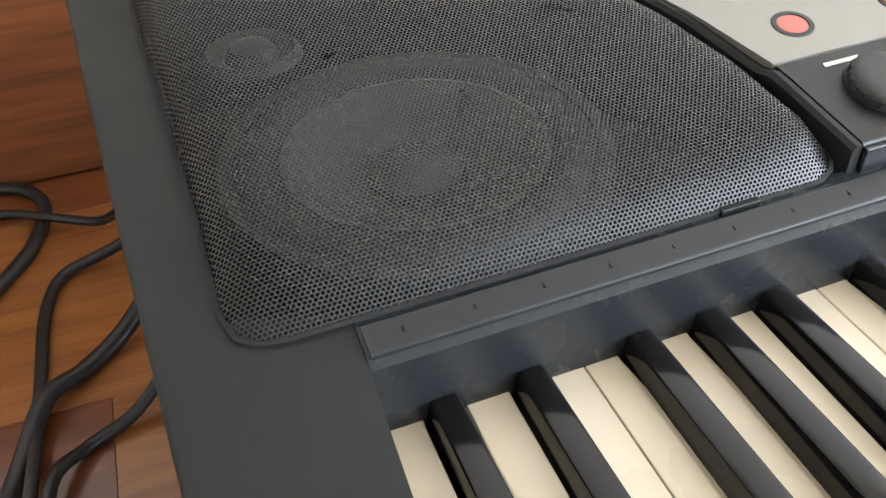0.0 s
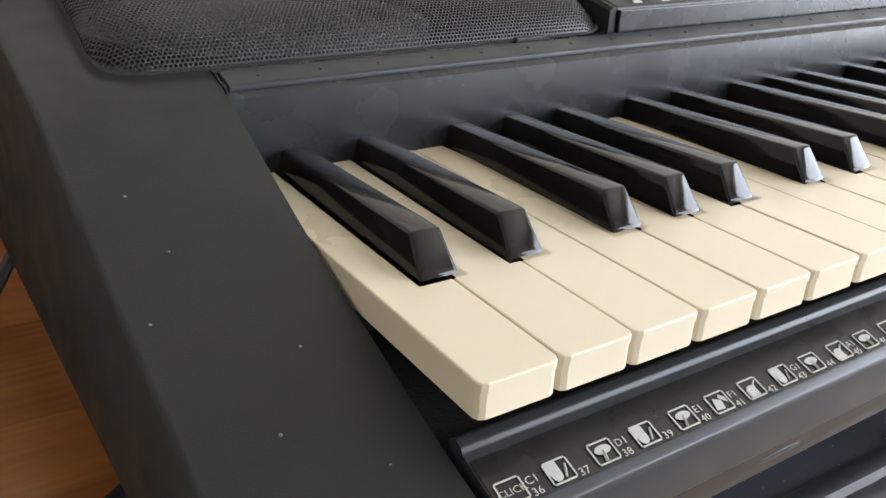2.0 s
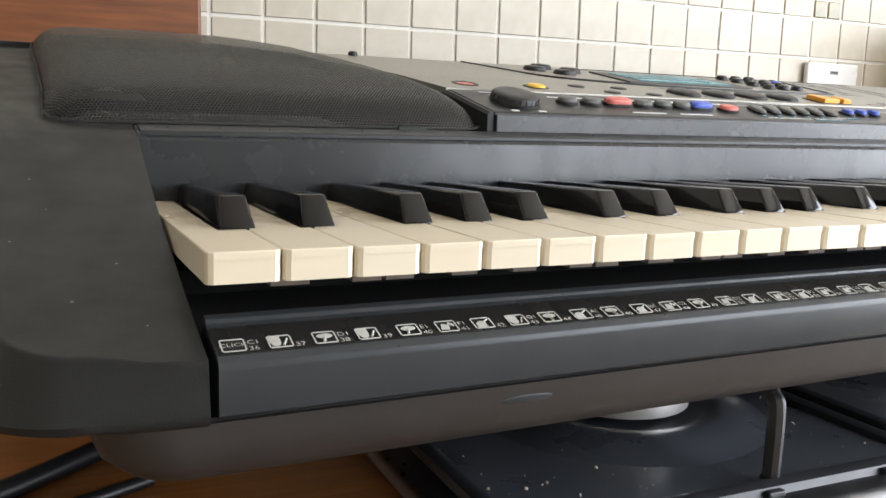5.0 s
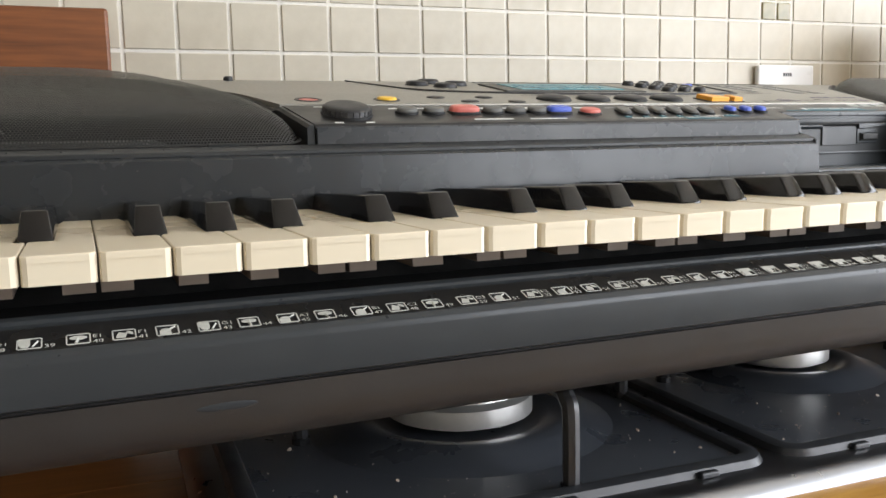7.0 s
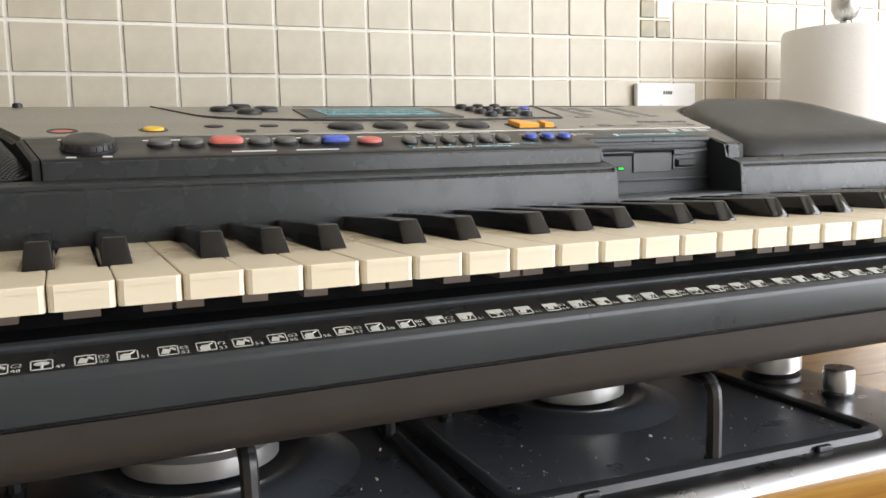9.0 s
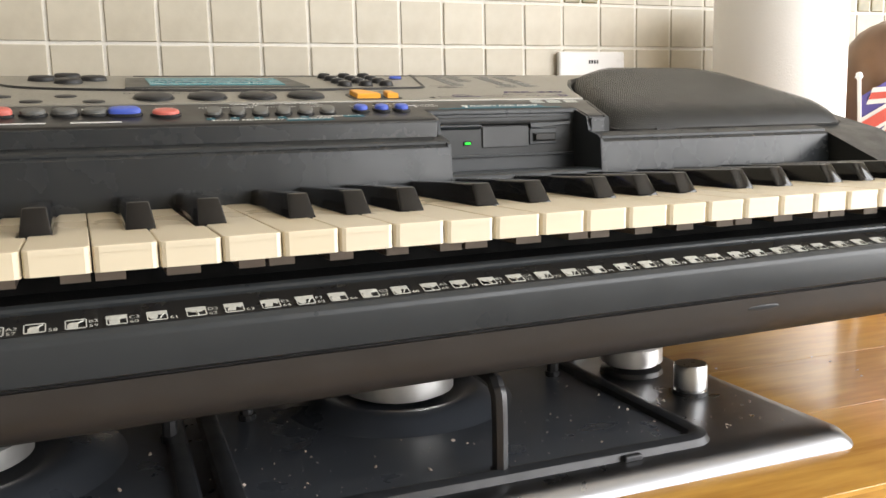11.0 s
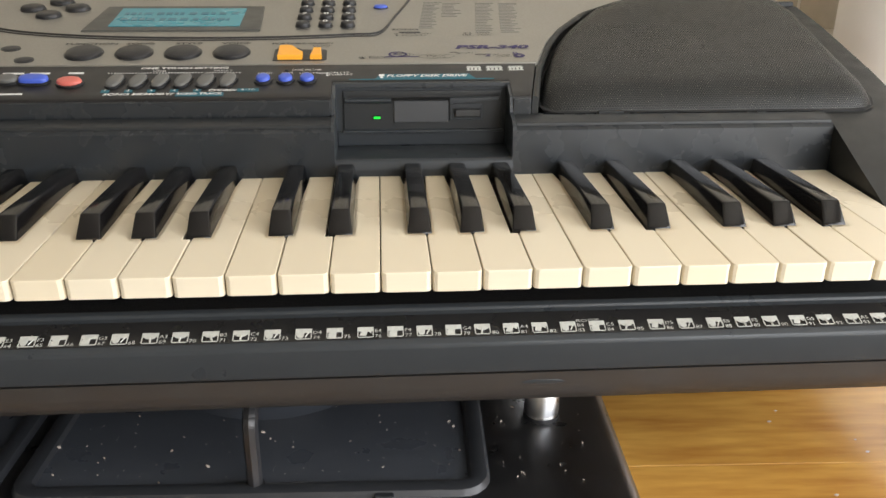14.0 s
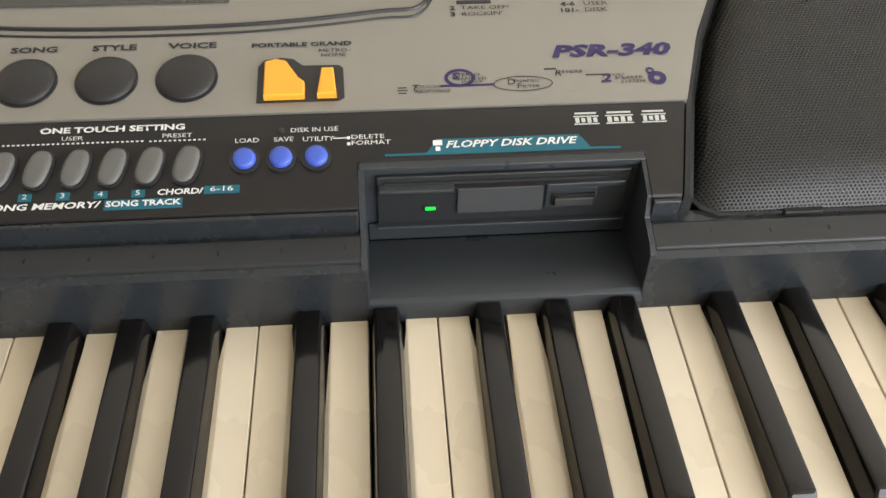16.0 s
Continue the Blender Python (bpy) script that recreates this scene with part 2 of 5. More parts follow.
# ---- building helpers ----
def part(name, bm, material, parent=None, label="", m=None, smooth=False):
    """Links a bmesh as one mesh object under a thing or part."""
    me = bpy.data.meshes.new(name)
    bmesh.ops.recalc_face_normals(bm, faces=bm.faces[:])
    bm.to_mesh(me)
    bm.free()
    if smooth:
        me.shade_smooth()
        me.set_sharp_from_angle(angle=radians(38))
    me.materials.append(material)
    return place(name, me, parent, label, m)


def place(name, me, parent=None, label="", m=None):
    ob = new(name, me)
    ob.parent = parent
    if m is not None:
        ob.matrix_local = m
    if label:
        ob["label"] = label
    return ob


def thing(name, label, category, group="", kind="", m=None):
    ob = new(name)
    ob.empty_display_size = 0.02
    if m is not None:
        ob.matrix_world = m
    return tagged(ob, label, category, group, kind)


def box(bm, x0, x1, y0, y1, z0, z1, bevel=0.0, seg=2):
    r = bmesh.ops.create_cube(bm, size=1, matrix=Matrix.LocRotScale(((x0 + x1) / 2, (y0 + y1) / 2, (z0 + z1) / 2), None,
                                                                  (x1 - x0, y1 - y0, z1 - z0)))
    if bevel:
        es = list({e for v in r["verts"] for e in v.link_edges})
        bmesh.ops.bevel(bm, geom=es, offset=bevel, segments=seg, affect="EDGES", profile=0.5)
    return bm


def prism(bm, profile, x0, x1, bevel=0.0):
    """A (y, z) outline drawn out along x."""
    a = [bm.verts.new((x0, y, z)) for y, z in profile]
    b = [bm.verts.new((x1, y, z)) for y, z in profile]
    n = len(a)
    bm.faces.new(a), bm.faces.new(b)
    long = []
    for i in range(n):
        fc = bm.faces.new((a[i], a[(i + 1) % n], b[(i + 1) % n], b[i]))
        long.append(fc)
    if bevel:
        es = [e for e in bm.edges if abs(e.verts[0].co.x - e.verts[1].co.x) > 1e-5]
        bmesh.ops.bevel(bm, geom=es, offset=bevel, segments=2, affect="EDGES", profile=0.5)
    return bm


def slab(bm, outline, z0, z1, bevel=0.0):
    """An (x, y) outline given height; its top edges may be rounded."""
    a = [bm.verts.new((x, y, z0)) for x, y in outline]
    b = [bm.verts.new((x, y, z1)) for x, y in outline]
    n = len(a)
    bm.faces.new(a)
    top = bm.faces.new(b)
    for i in range(n):
        bm.faces.new((a[i], a[(i + 1) % n], b[(i + 1) % n], b[i]))
    if bevel:
        bmesh.ops.bevel(bm, geom=list(top.edges), offset=bevel, segments=2, affect="EDGES", profile=0.5, clamp_overlap=True)
    return bm


def lathe(bm, profile, seg=32, centre=(0, 0), sx=1.0, sy=1.0):
    """An (r, z) outline turned about the z axis."""
    rings = []
    for r, z in profile:
        if r < 1e-6:
            rings.append([bm.verts.new((centre[0], centre[1], z))])
        else:
            rings.append([bm.verts.new((centre[0] + sx * r * math.cos(2 * math.pi * i / seg),
                                        centre[1] + sy * r * math.sin(2 * math.pi * i / seg), z)) for i in range(seg)])
    for a, b in zip(rings[:-1], rings[1:]):
        for i in range(seg):
            j = (i + 1) % seg
            q = [a[i % len(a)], a[j % len(a)], b[j % len(b)], b[i % len(b)]]
            q = list(dict.fromkeys(q))
            if len(q) > 2:
                bm.faces.new(q)
    return bm


def tube(bm, pts, r, seg=8):
    """A round bar along a line of points."""
    rings, q, last = [], None, None
    for i, p in enumerate(pts):
        d = (Vector(pts[min(i + 1, len(pts) - 1)]) - Vector(pts[max(i - 1, 0)])).normalized()
        q = d.to_track_quat("Z", "Y") if q is None else last.rotation_difference(d) @ q
        last = d
        rings.append([bm.verts.new(Vector(p) + q @ Vector((r * math.cos(2 * math.pi * k / seg), r * math.sin(2 * math.pi * k / seg), 0)))
                      for k in range(seg)])
    for a, b in zip(rings[:-1], rings[1:]):
        for k in range(seg):
            bm.faces.new((a[k], a[(k + 1) % seg], b[(k + 1) % seg], b[k]))
    bm.faces.new(rings[0]), bm.faces.new(rings[-1])
    return bm


def smooth_line(pts, n=8):
    """Points of a Catmull-Rom line through pts."""
    out = []
    P3 = [Vector(p) for p in pts]
    for i in range(len(P3) - 1):
        p0, p1, p2, p3 = P3[max(i - 1, 0)], P3[i], P3[i + 1], P3[min(i + 2, len(P3) - 1)]
        for k in range(n):
            t = k / n
            out.append(0.5 * (2 * p1 + (p2 - p0) * t + (2 * p0 - 5 * p1 + 4 * p2 - p3) * t * t + (3 * p1 - p0 - 3 * p2 + p3) * t ** 3))
    out.append(P3[-1])
    return out


def lettering(body, size, material, parent, m, align="CENTER", stretch=1.0, shear=0.0, name="lettering", bold=0.0):
    cu = bpy.data.curves.new("lettering", "FONT")
    cu.body, cu.size, cu.align_x, cu.align_y, cu.shear, cu.resolution_u, cu.offset = body, size, align, "CENTER", shear, 2, bold
    tmp = bpy.data.objects.new("tmp", cu)
    scene.collection.objects.link(tmp)
    me = bpy.data.meshes.new_from_object(tmp.evaluated_get(bpy.context.evaluated_depsgraph_get()))
    bpy.data.objects.remove(tmp)
    bpy.data.curves.remove(cu)
    me.materials.clear()
    me.materials.append(material)
    me.transform(Matrix.Diagonal((stretch, 1, 1, 1)))
    return place(name, me, parent, "", m)


def rounded(x0, x1, y0, y1, r, n=5):
    pts = []
    for cx, cy, a0 in ((x1 - r, y0 + r, -90), (x1 - r, y1 - r, 0), (x0 + r, y1 - r, 90), (x0 + r, y0 + r, 180)):
        for k in range(n + 1):
            a = radians(a0 + 90 * k / n)
            pts.append((cx + r * math.cos(a), cy + r * math.sin(a)))
    return pts


def lerp(x, xs, ys):
    return float(np.interp(x, xs, ys))


# ---- sizes ----
PITCH, WHITES = 0.0235, 36
WIDE = PITCH * WHITES                      # keys from x = 0 to WIDE, fronts at y = 0, tops at z = 1
KEYBACK, BLACKFRONT = 0.1435, 0.0475
TOP = 0.868                              # worktop
HOBTOP = 0.877
CASEBOTTOM = 0.9262


def panel_z(y):
    return lerp(y, (0.10, 0.163, 0.20, 0.25, 0.335, 0.45), (1.0245, 1.0445, 1.056, 1.066, 1.0795, 1.096))


def side_z(y):
    return lerp(y, (-0.0125, 0.012, 0.08, 0.11, 0.15, 0.175, 0.22, 0.30, 0.352),
                (0.9695, 0.9765, 0.9995, 1.012, 1.0295, 1.036, 1.048, 1.066, 1.0755))


def on_panel(x, y, up=0.0003):
    s = (panel_z(y + 0.004) - panel_z(y - 0.004)) / 0.008
    return pose(x, y, panel_z(y) + up, math.degrees(math.atan(s)))


def arc_x(y):
    """Left edge of the middle panel, which sweeps inwards round the loudspeaker."""
    return lerp(y, (0.16, 0.204, 0.24, 0.266, 0.308, 0.34, 0.356), (0.187, 0.1775, 0.1655, 0.153, 0.1265, 0.0905, 0.068))


# ---- keyboard ----
keyboard = thing("electronic_keyboard", "dark grey electronic keyboard with silver panel, resting across the hob", "keyboard")
KB = keyboard


def end_block(side):
    """Cheek beside the keys: sloped top, rounded outer front corner, bevelled rim."""
    out = [(-0.0012, -0.0122), (-0.018, -0.0116)]
    cx, cy, r = -0.0335, 0.021, 0.0310
    for k in range(9):
        a = radians(-90 - k * 90 / 8)
        out.append((cx + r * math.cos(a), cy + r * math.sin(a)))
    for y in (0.05, 0.08, 0.11, 0.15, 0.175, 0.22, 0.26, 0.30, 0.352):
        out.append((-0.0643 - 0.024 * (y - 0.03), y))
    inner = [(-0.0375, y) for y in (0.352, 0.30, 0.26, 0.22, 0.175)] + [(-0.0012, y) for y in (0.1655, 0.15, 0.11, 0.08, 0.045, 0.012)]
    n_out = len(out)
    line = out + inner

    def inset(d):
        res = []
        for i, (x, y) in enumerate(line):
            if i >= n_out:
                res.append((x, y))
                continue
            c = Vector((max(x, cx), max(y, cy)))
            v = c - Vector((x, y))
            v = v.normalized() * d if v.length > 1e-6 else Vector((0, 0))
            if x > cx:
                v = Vector((0, d * (0.3 + 0.7 * min(1, -x / 0.0335) ** 2)))
            res.append((x + v.x, y + v.y))
        return res
    bm = bmesh.new()
    rings = []
    for d, fz in ((0.004, lambda y: 0.9510), (0.0008, lambda y: 0.9525), (0.0, lambda y: 0.955), (0.0028, lambda y: 0.955 + 0.38 * (side_z(y) - 0.955)),
                  (0.0068, lambda y: side_z(y) - 0.0013), (0.0071, lambda y: side_z(y) - 0.0006), (0.0077, lambda y: side_z(y) - 0.0001), (0.0088, lambda y: side_z(y))):
        rings.append([bm.verts.new((x, y, fz(max(y, -0.0125)))) for x, y in inset(d)])
    n = len(line)
    for a, b in zip(rings[:-1], rings[1:]):
        for i in range(n):
            bm.faces.new((a[i], a[(i + 1) % n], b[(i + 1) % n], b[i]))
    bmesh.ops.triangle_fill(bm, edges=[e for e in bm.edges if e.is_boundary and e.verts[0] in rings[-1] and e.verts[1] in rings[-1]], use_beauty=True)
    bm.faces.new(rings[0])
    if side > 0:
        bmesh.ops.transform(bm, matrix=Matrix.Translation((WIDE, 0, 0)) @ Matrix.Diagonal((-1, 1, 1, 1)), verts=bm.verts[:])
    return part("end_block", bm, CASE, KB, "charcoal textured plastic cheek", smooth=True)


end_block(-1), end_block(1)

# lower case, seam and rear
bm = bmesh.new()
rings = []
for d, z, c in ((0.0, 0.9512, 0.024), (0.0016, 0.9440, 0.024), (0.0040, 0.9370, 0.023), (0.0100, 0.9305, 0.021), (0.0180, 0.9270, 0.018), (0.0240, CASEBOTTOM, 0.016)):
    rings.append([bm.verts.new((x, y, z)) for x, y in rounded(-0.034 + d, WIDE + 0.034 - d, -0.0098 + d, 0.352 - d * 0.3, c, 7)])
n = len(rings[0])
for a, c in zip(rings[:-1], rings[1:]):
    for i in range(n):
        bm.faces.new((a[i], a[(i + 1) % n], c[(i + 1) % n], c[i]))
bm.faces.new(rings[0]), bm.faces.new(rings[-1])
part("lower_case", bm, LOWER, KB, "brown-black lower shell", smooth=True)
part("rear_wall", box(bmesh.new(), -0.062, WIDE + 0.062, 0.3515, 0.3560, 0.945, 1.0790, 0.001), CASE, KB)
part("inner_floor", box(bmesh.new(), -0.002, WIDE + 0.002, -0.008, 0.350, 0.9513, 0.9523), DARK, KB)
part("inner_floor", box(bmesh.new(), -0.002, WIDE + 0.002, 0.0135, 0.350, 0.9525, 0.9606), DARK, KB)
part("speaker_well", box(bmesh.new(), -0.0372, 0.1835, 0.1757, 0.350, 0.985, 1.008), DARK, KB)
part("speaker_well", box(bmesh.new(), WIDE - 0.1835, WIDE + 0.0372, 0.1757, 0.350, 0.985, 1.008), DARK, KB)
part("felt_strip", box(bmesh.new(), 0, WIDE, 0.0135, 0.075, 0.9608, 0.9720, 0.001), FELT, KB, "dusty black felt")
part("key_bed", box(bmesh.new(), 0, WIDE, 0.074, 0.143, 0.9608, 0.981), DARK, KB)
bm = prism(bmesh.new(), [(0.0132, 0.9524), (0.0132, 0.9735), (0.0124, 0.9775), (0.0098, 0.9792), (0.0072, 0.9782), (0.0066, 0.9768), (-0.0100, 0.9712),
                         (-0.0122, 0.9695), (-0.0127, 0.9675), (-0.0124, 0.9538), (-0.0095, 0.9524)], 0.0012, WIDE - 0.0012, 0.0004)
part("front_rail", bm, SLATE, KB, "slate grey front rail", smooth=True)
# dark printed band on the slope of the rail
bm = prism(bmesh.new(), [(0.0040, 0.9762), (-0.0098, 0.97155), (-0.0098, 0.97135), (0.0040, 0.9760)], 0.0016, WIDE - 0.0016)
part("printed_band", bm, PRINTBAND, KB, "glossy black printed band")

# fallboard, in two lengths with a low sill at the disk bay
FALL = [(0.1440, 0.9610), (0.1440, 1.0000), (0.1462, 1.0270), (0.1498, 1.0302), (0.1625, 1.0332), (0.2040, 1.0332), (0.2040, 0.9610)]
BAY0, BAY1 = 0.5370, 0.6460
SHORT = [(min(y, 0.1655), z) for y, z in FALL]
for x0, x1, prof in ((-0.001, 0.187, SHORT), (0.187, BAY0, FALL), (BAY1, WIDE - 0.187, FALL), (WIDE - 0.187, WIDE + 0.001, SHORT)):
    part("fallboard", prism(bmesh.new(), prof, x0, x1), FALLM, KB, smooth=True)
part("bay_sill", prism(bmesh.new(), [(0.1440, 0.9610), (0.1440, 1.0040), (0.1452, 1.0088), (0.1470, 1.0100), (0.178, 1.0100), (0.178, 0.9610)], BAY0, BAY1, 0.0002), SLATE, KB, smooth=True)
# ledge strip, a hair proud, with a groove behind it
for x0, x1 in ((0.0002, BAY0 - 0.0018), (BAY1 + 0.0018, WIDE - 0.0002)):
    part("ledge", prism(bmesh.new(), [(0.1486, 1.0288), (0.1484, 1.0304), (0.1488, 1.0311), (0.1496, 1.0315), (0.1588, 1.0337), (0.1594, 1.0334), (0.1596, 1.0290)], x0, x1), LEDGE, KB, smooth=True)
# shallow ticks pressed into the ledge
bm = bmesh.new()
for k in range(34):
    x = 0.012 + k * PITCH
    if not BAY0 - 0.004 < x < BAY1 + 0.004:
        box(bm, x, x + 0.0006, 0.1532, 0.1556, 1.0320, 1.03285)
tagged(part("ledge_marks", bm, CASE, KB), kind="stuff")

# middle panel: black strip in three lengths, silver field above
def black_strip(x0, x1, y0):
    bm = bmesh.new()
    ys = [y0 + (0.204 - y0) * k / 6 for k in range(7)]
    prof = [(y, panel_z(y)) for y in ys] + [(0.204, 1.030), (y0, 1.030)]
    prism(bm, prof, x0, x1)
    for v in bm.verts:
        if abs(v.co.x - 0.1885) < 1e-6:
            v.co.x = arc_x(v.co.y) + 0.001
        elif abs(v.co.x - (WIDE - 0.1885)) < 1e-6:
            v.co.x = WIDE - arc_x(v.co.y) - 0.001
    es = [e for e in bm.edges if all(abs(v.co.y - y0) < 1e-6 and v.co.z > 1.035 for v in e.verts)]
    bmesh.ops.bevel(bm, geom=es, offset=0.0012, segments=2, affect="EDGES", profile=0.5)
    return part("black_panel", bm, PANELBLACK, KB, smooth=True)


black_strip(0.1885, 0.5352, 0.1632), black_strip(0.5352, 0.6472, 0.1815), black_strip(0.6472, WIDE - 0.1885, 0.1632)
# slate front face of the panel
for x0, x1 in ((0.1875, 0.5350), (0.6474, WIDE - 0.1875)):
    part("panel_front", box(bmesh.new(), x0, x1, 0.1612, 0.1631, 1.0322, 1.0432, 0.0006), FALLM, KB)
bm = bmesh.new()
ys = [0.2045 + (0.3555 - 0.2045) * k / 24 for k in range(25)]
rows = []
for y in ys:
    x0, x1 = arc_x(y), WIDE - arc_x(y)
    rows.append([bm.verts.new((x0 + (x1 - x0) * k / 12, y, panel_z(y) + 0.0008)) for k in range(13)])
for a, b in zip(rows[:-1], rows[1:]):
    for k in range(12):
        bm.faces.new((a[k], a[k + 1], b[k + 1], b[k]))
r = bmesh.ops.extrude_face_region(bm, geom=bm.faces[:])
bmesh.ops.translate(bm, vec=(0, 0, -0.003), verts=[v for v in r["geom"] if isinstance(v, bmesh.types.BMVert)])
part("silver_panel", bm, SILVER, KB, "champagne silver painted panel", smooth=True)
# black skirt along each arc
for s in (0, 1):
    bm = bmesh.new()
    ring = []
    for y in [0.163 + (0.3555 - 0.163) * k / 30 for k in range(31)]:
        x = arc_x(y)
        z = panel_z(y) - (0.0024 if y > 0.204 else 0.0) - lerp(y, (0.204, 0.270), (0.0036, 0.0))
        q = [(x - 0.0036, 1.006 if y > 0.206 else 1.031), (x - 0.0036, z + 0.0018), (x - 0.0020, z + 0.0034), (x + 0.0002, z + 0.0034), (x + 0.0004, 1.006 if y > 0.206 else 1.031)]
        ring.append([bm.verts.new((WIDE - a if s else a, y, b)) for a, b in q])
    for a, b in zip(ring[:-1], ring[1:]):
        for k in range(5):
            bm.faces.new((a[k], a[(k + 1) % 5], b[(k + 1) % 5], b[k]))
    bm.faces.new(ring[0]), bm.faces.new(ring[-1])
    part("panel_skirt", bm, CASE, KB, smooth=True)


# loudspeaker grilles
def grille(s):
    ol = [(-0.0380, 0.1765), (-0.0350, 0.1675), (-0.0295, 0.1635), (-0.020, 0.1622)]
    ol += [(-0.02 + 0.19 * k / 8, 0.1622) for k in range(1, 9)]
    ol += [(0.1765, 0.1652), (0.1795, 0.1690), (0.1798, 0.176)]
    ol += [(arc_x(y) - 0.0048, y) for y in (0.19, 0.204, 0.222, 0.24, 0.254, 0.266, 0.28, 0.294, 0.308, 0.324, 0.336)]
    ol += [(0.075, 0.3465), (0.055, 0.349), (0.0, 0.349), (-0.025, 0.348), (-0.036, 0.3445), (-0.0395, 0.335), (-0.0395, 0.30), (-0.038, 0.25), (-0.037, 0.21)]
    cen = Vector((0.06, 0.255))
    bm = bmesh.new()
    steps = (0.0, 0.002, 0.006, 0.011, 0.016, 0.022, 0.032, 0.046, 0.062)
    rise = (0.0, 0.0040, 0.0085, 0.0115, 0.0128, 0.0134, 0.0138, 0.0140, 0.0140)
    rings = []
    for d, h in zip(steps, rise):
        ring = []
        for x, y in ol:
            v = cen - Vector((x, y))
            # move inwards along the shorter of both axes, so the rim keeps its width
            ux = max(-1, min(1, v.x / 0.06))
            uy = max(-1, min(1, v.y / 0.06))
            px, py = x + ux * d, y + uy * d
            ring.append(bm.verts.new((WIDE - px if s else px, py, max(side_z(py), lerp(py, (0.16, 0.2, 0.3, 0.35), (1.0335, 1.046, 1.0715, 1.079))) + h - 0.0006)))
        rings.append(ring)
    n = len(ol)
    for a, b in zip(rings[:-1], rings[1:]):
        for i in range(n):
            bm.faces.new((a[i], a[(i + 1) % n], b[(i + 1) % n], b[i]))
    bmesh.ops.triangle_fill(bm, edges=[e for e in bm.edges if e.verts[0] in rings[-1] and e.verts[1] in rings[-1] and e.is_boundary], use_beauty=True)
    # added dark sheet under the mesh, standing in for shade behind the holes
    hole_shade = bmesh.new()
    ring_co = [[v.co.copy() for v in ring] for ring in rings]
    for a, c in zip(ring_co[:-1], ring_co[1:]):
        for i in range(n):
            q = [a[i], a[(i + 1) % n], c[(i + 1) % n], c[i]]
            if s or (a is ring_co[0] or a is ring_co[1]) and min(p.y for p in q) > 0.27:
                hole_shade.faces.new([hole_shade.verts.new((p.x, p.y - 0.0003, p.z - 0.0016)) for p in q])
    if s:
        hole_shade.faces.new([hole_shade.verts.new((p.x, p.y - 0.0003, p.z - 0.0016)) for p in ring_co[-1]])
    g = part("speaker_grille", bm, MESH, KB, "domed black perforated metal grille", smooth=True)
    part("hole_shade_sheet", hole_shade, DARK, g)
    # dark ring laid on for the shaded gap round the grille, not a seal
    rim = bmesh.new()
    for i in range(n):
        (xa, ya), (xb, yb) = ol[i], ol[(i + 1) % n]
        vs = []
        for (x, y), e in (((xa, ya), 0.0), ((xb, yb), 0.0), ((xb, yb), 0.0016), ((xa, ya), 0.0016)):
            d = (Vector((x, y)) - cen).normalized() * e
            vs.append(rim.verts.new((WIDE - x - d.x if s else x + d.x, y + d.y, max(side_z(y), lerp(y, (0.16, 0.2, 0.3, 0.35), (1.0335, 1.046, 1.0715, 1.079))) + 0.0006 - e * 0.4)))
        rim.faces.new(vs)
    bmesh.ops.remove_doubles(rim, verts=rim.verts[:], dist=1e-6)
    part("dark_gap_line", rim, DARK, g)
    c = (WIDE - 0.048, 0.243) if s else (0.048, 0.243)
    part("speaker_cone", lathe(bmesh.new(), [(0.0525, 1.034), (0.050, 1.0345), (0.046, 1.032), (0.020, 1.020), (0.0185, 1.024), (0.010, 1.0285), (0, 1.0295)], 48, c), CONE, g, "grey paper cone", smooth=True)
    part("cone_surround", lathe(bmesh.new(), [(0.0700, 1.0335), (0.067, 1.0365), (0.061, 1.0385), (0.055, 1.0370), (0.0522, 1.0335)], 48, c), RUBBER, g, smooth=True)
    part("speaker_frame", lathe(bmesh.new(), [(0.0700, 1.009), (0.0700, 1.0345), (0.0760, 1.0345), (0.0760, 1.009)], 48, c), GREYFRAME, g, smooth=True)
    tw = (WIDE - 0.002, 0.322) if s else (0.002, 0.322)
    bm = lathe(bmesh.new(), [(0.022, 1.045), (0.019, 1.049), (0.012, 1.045), (0.009, 1.050), (0, 1.053)], 32, tw)
    part("tweeter", bm, GREYFRAME, g, smooth=True)
    nx = WIDE - 0.137 if s else 0.137
    part("grille_tab", box(bmesh.new(), nx - 0.008, nx + 0.008, 0.1605, 0.1645, 1.0322, 1.0352, 0.0005), CASE, g)


grille(0), grille(1)

# ---- keys ----
OFFS = {0: -0.0030, 1: 0.0033, 3: -0.0034, 4: 0.0, 5: 0.0033}     # black keys sit off the joints
BHALF = 0.0074


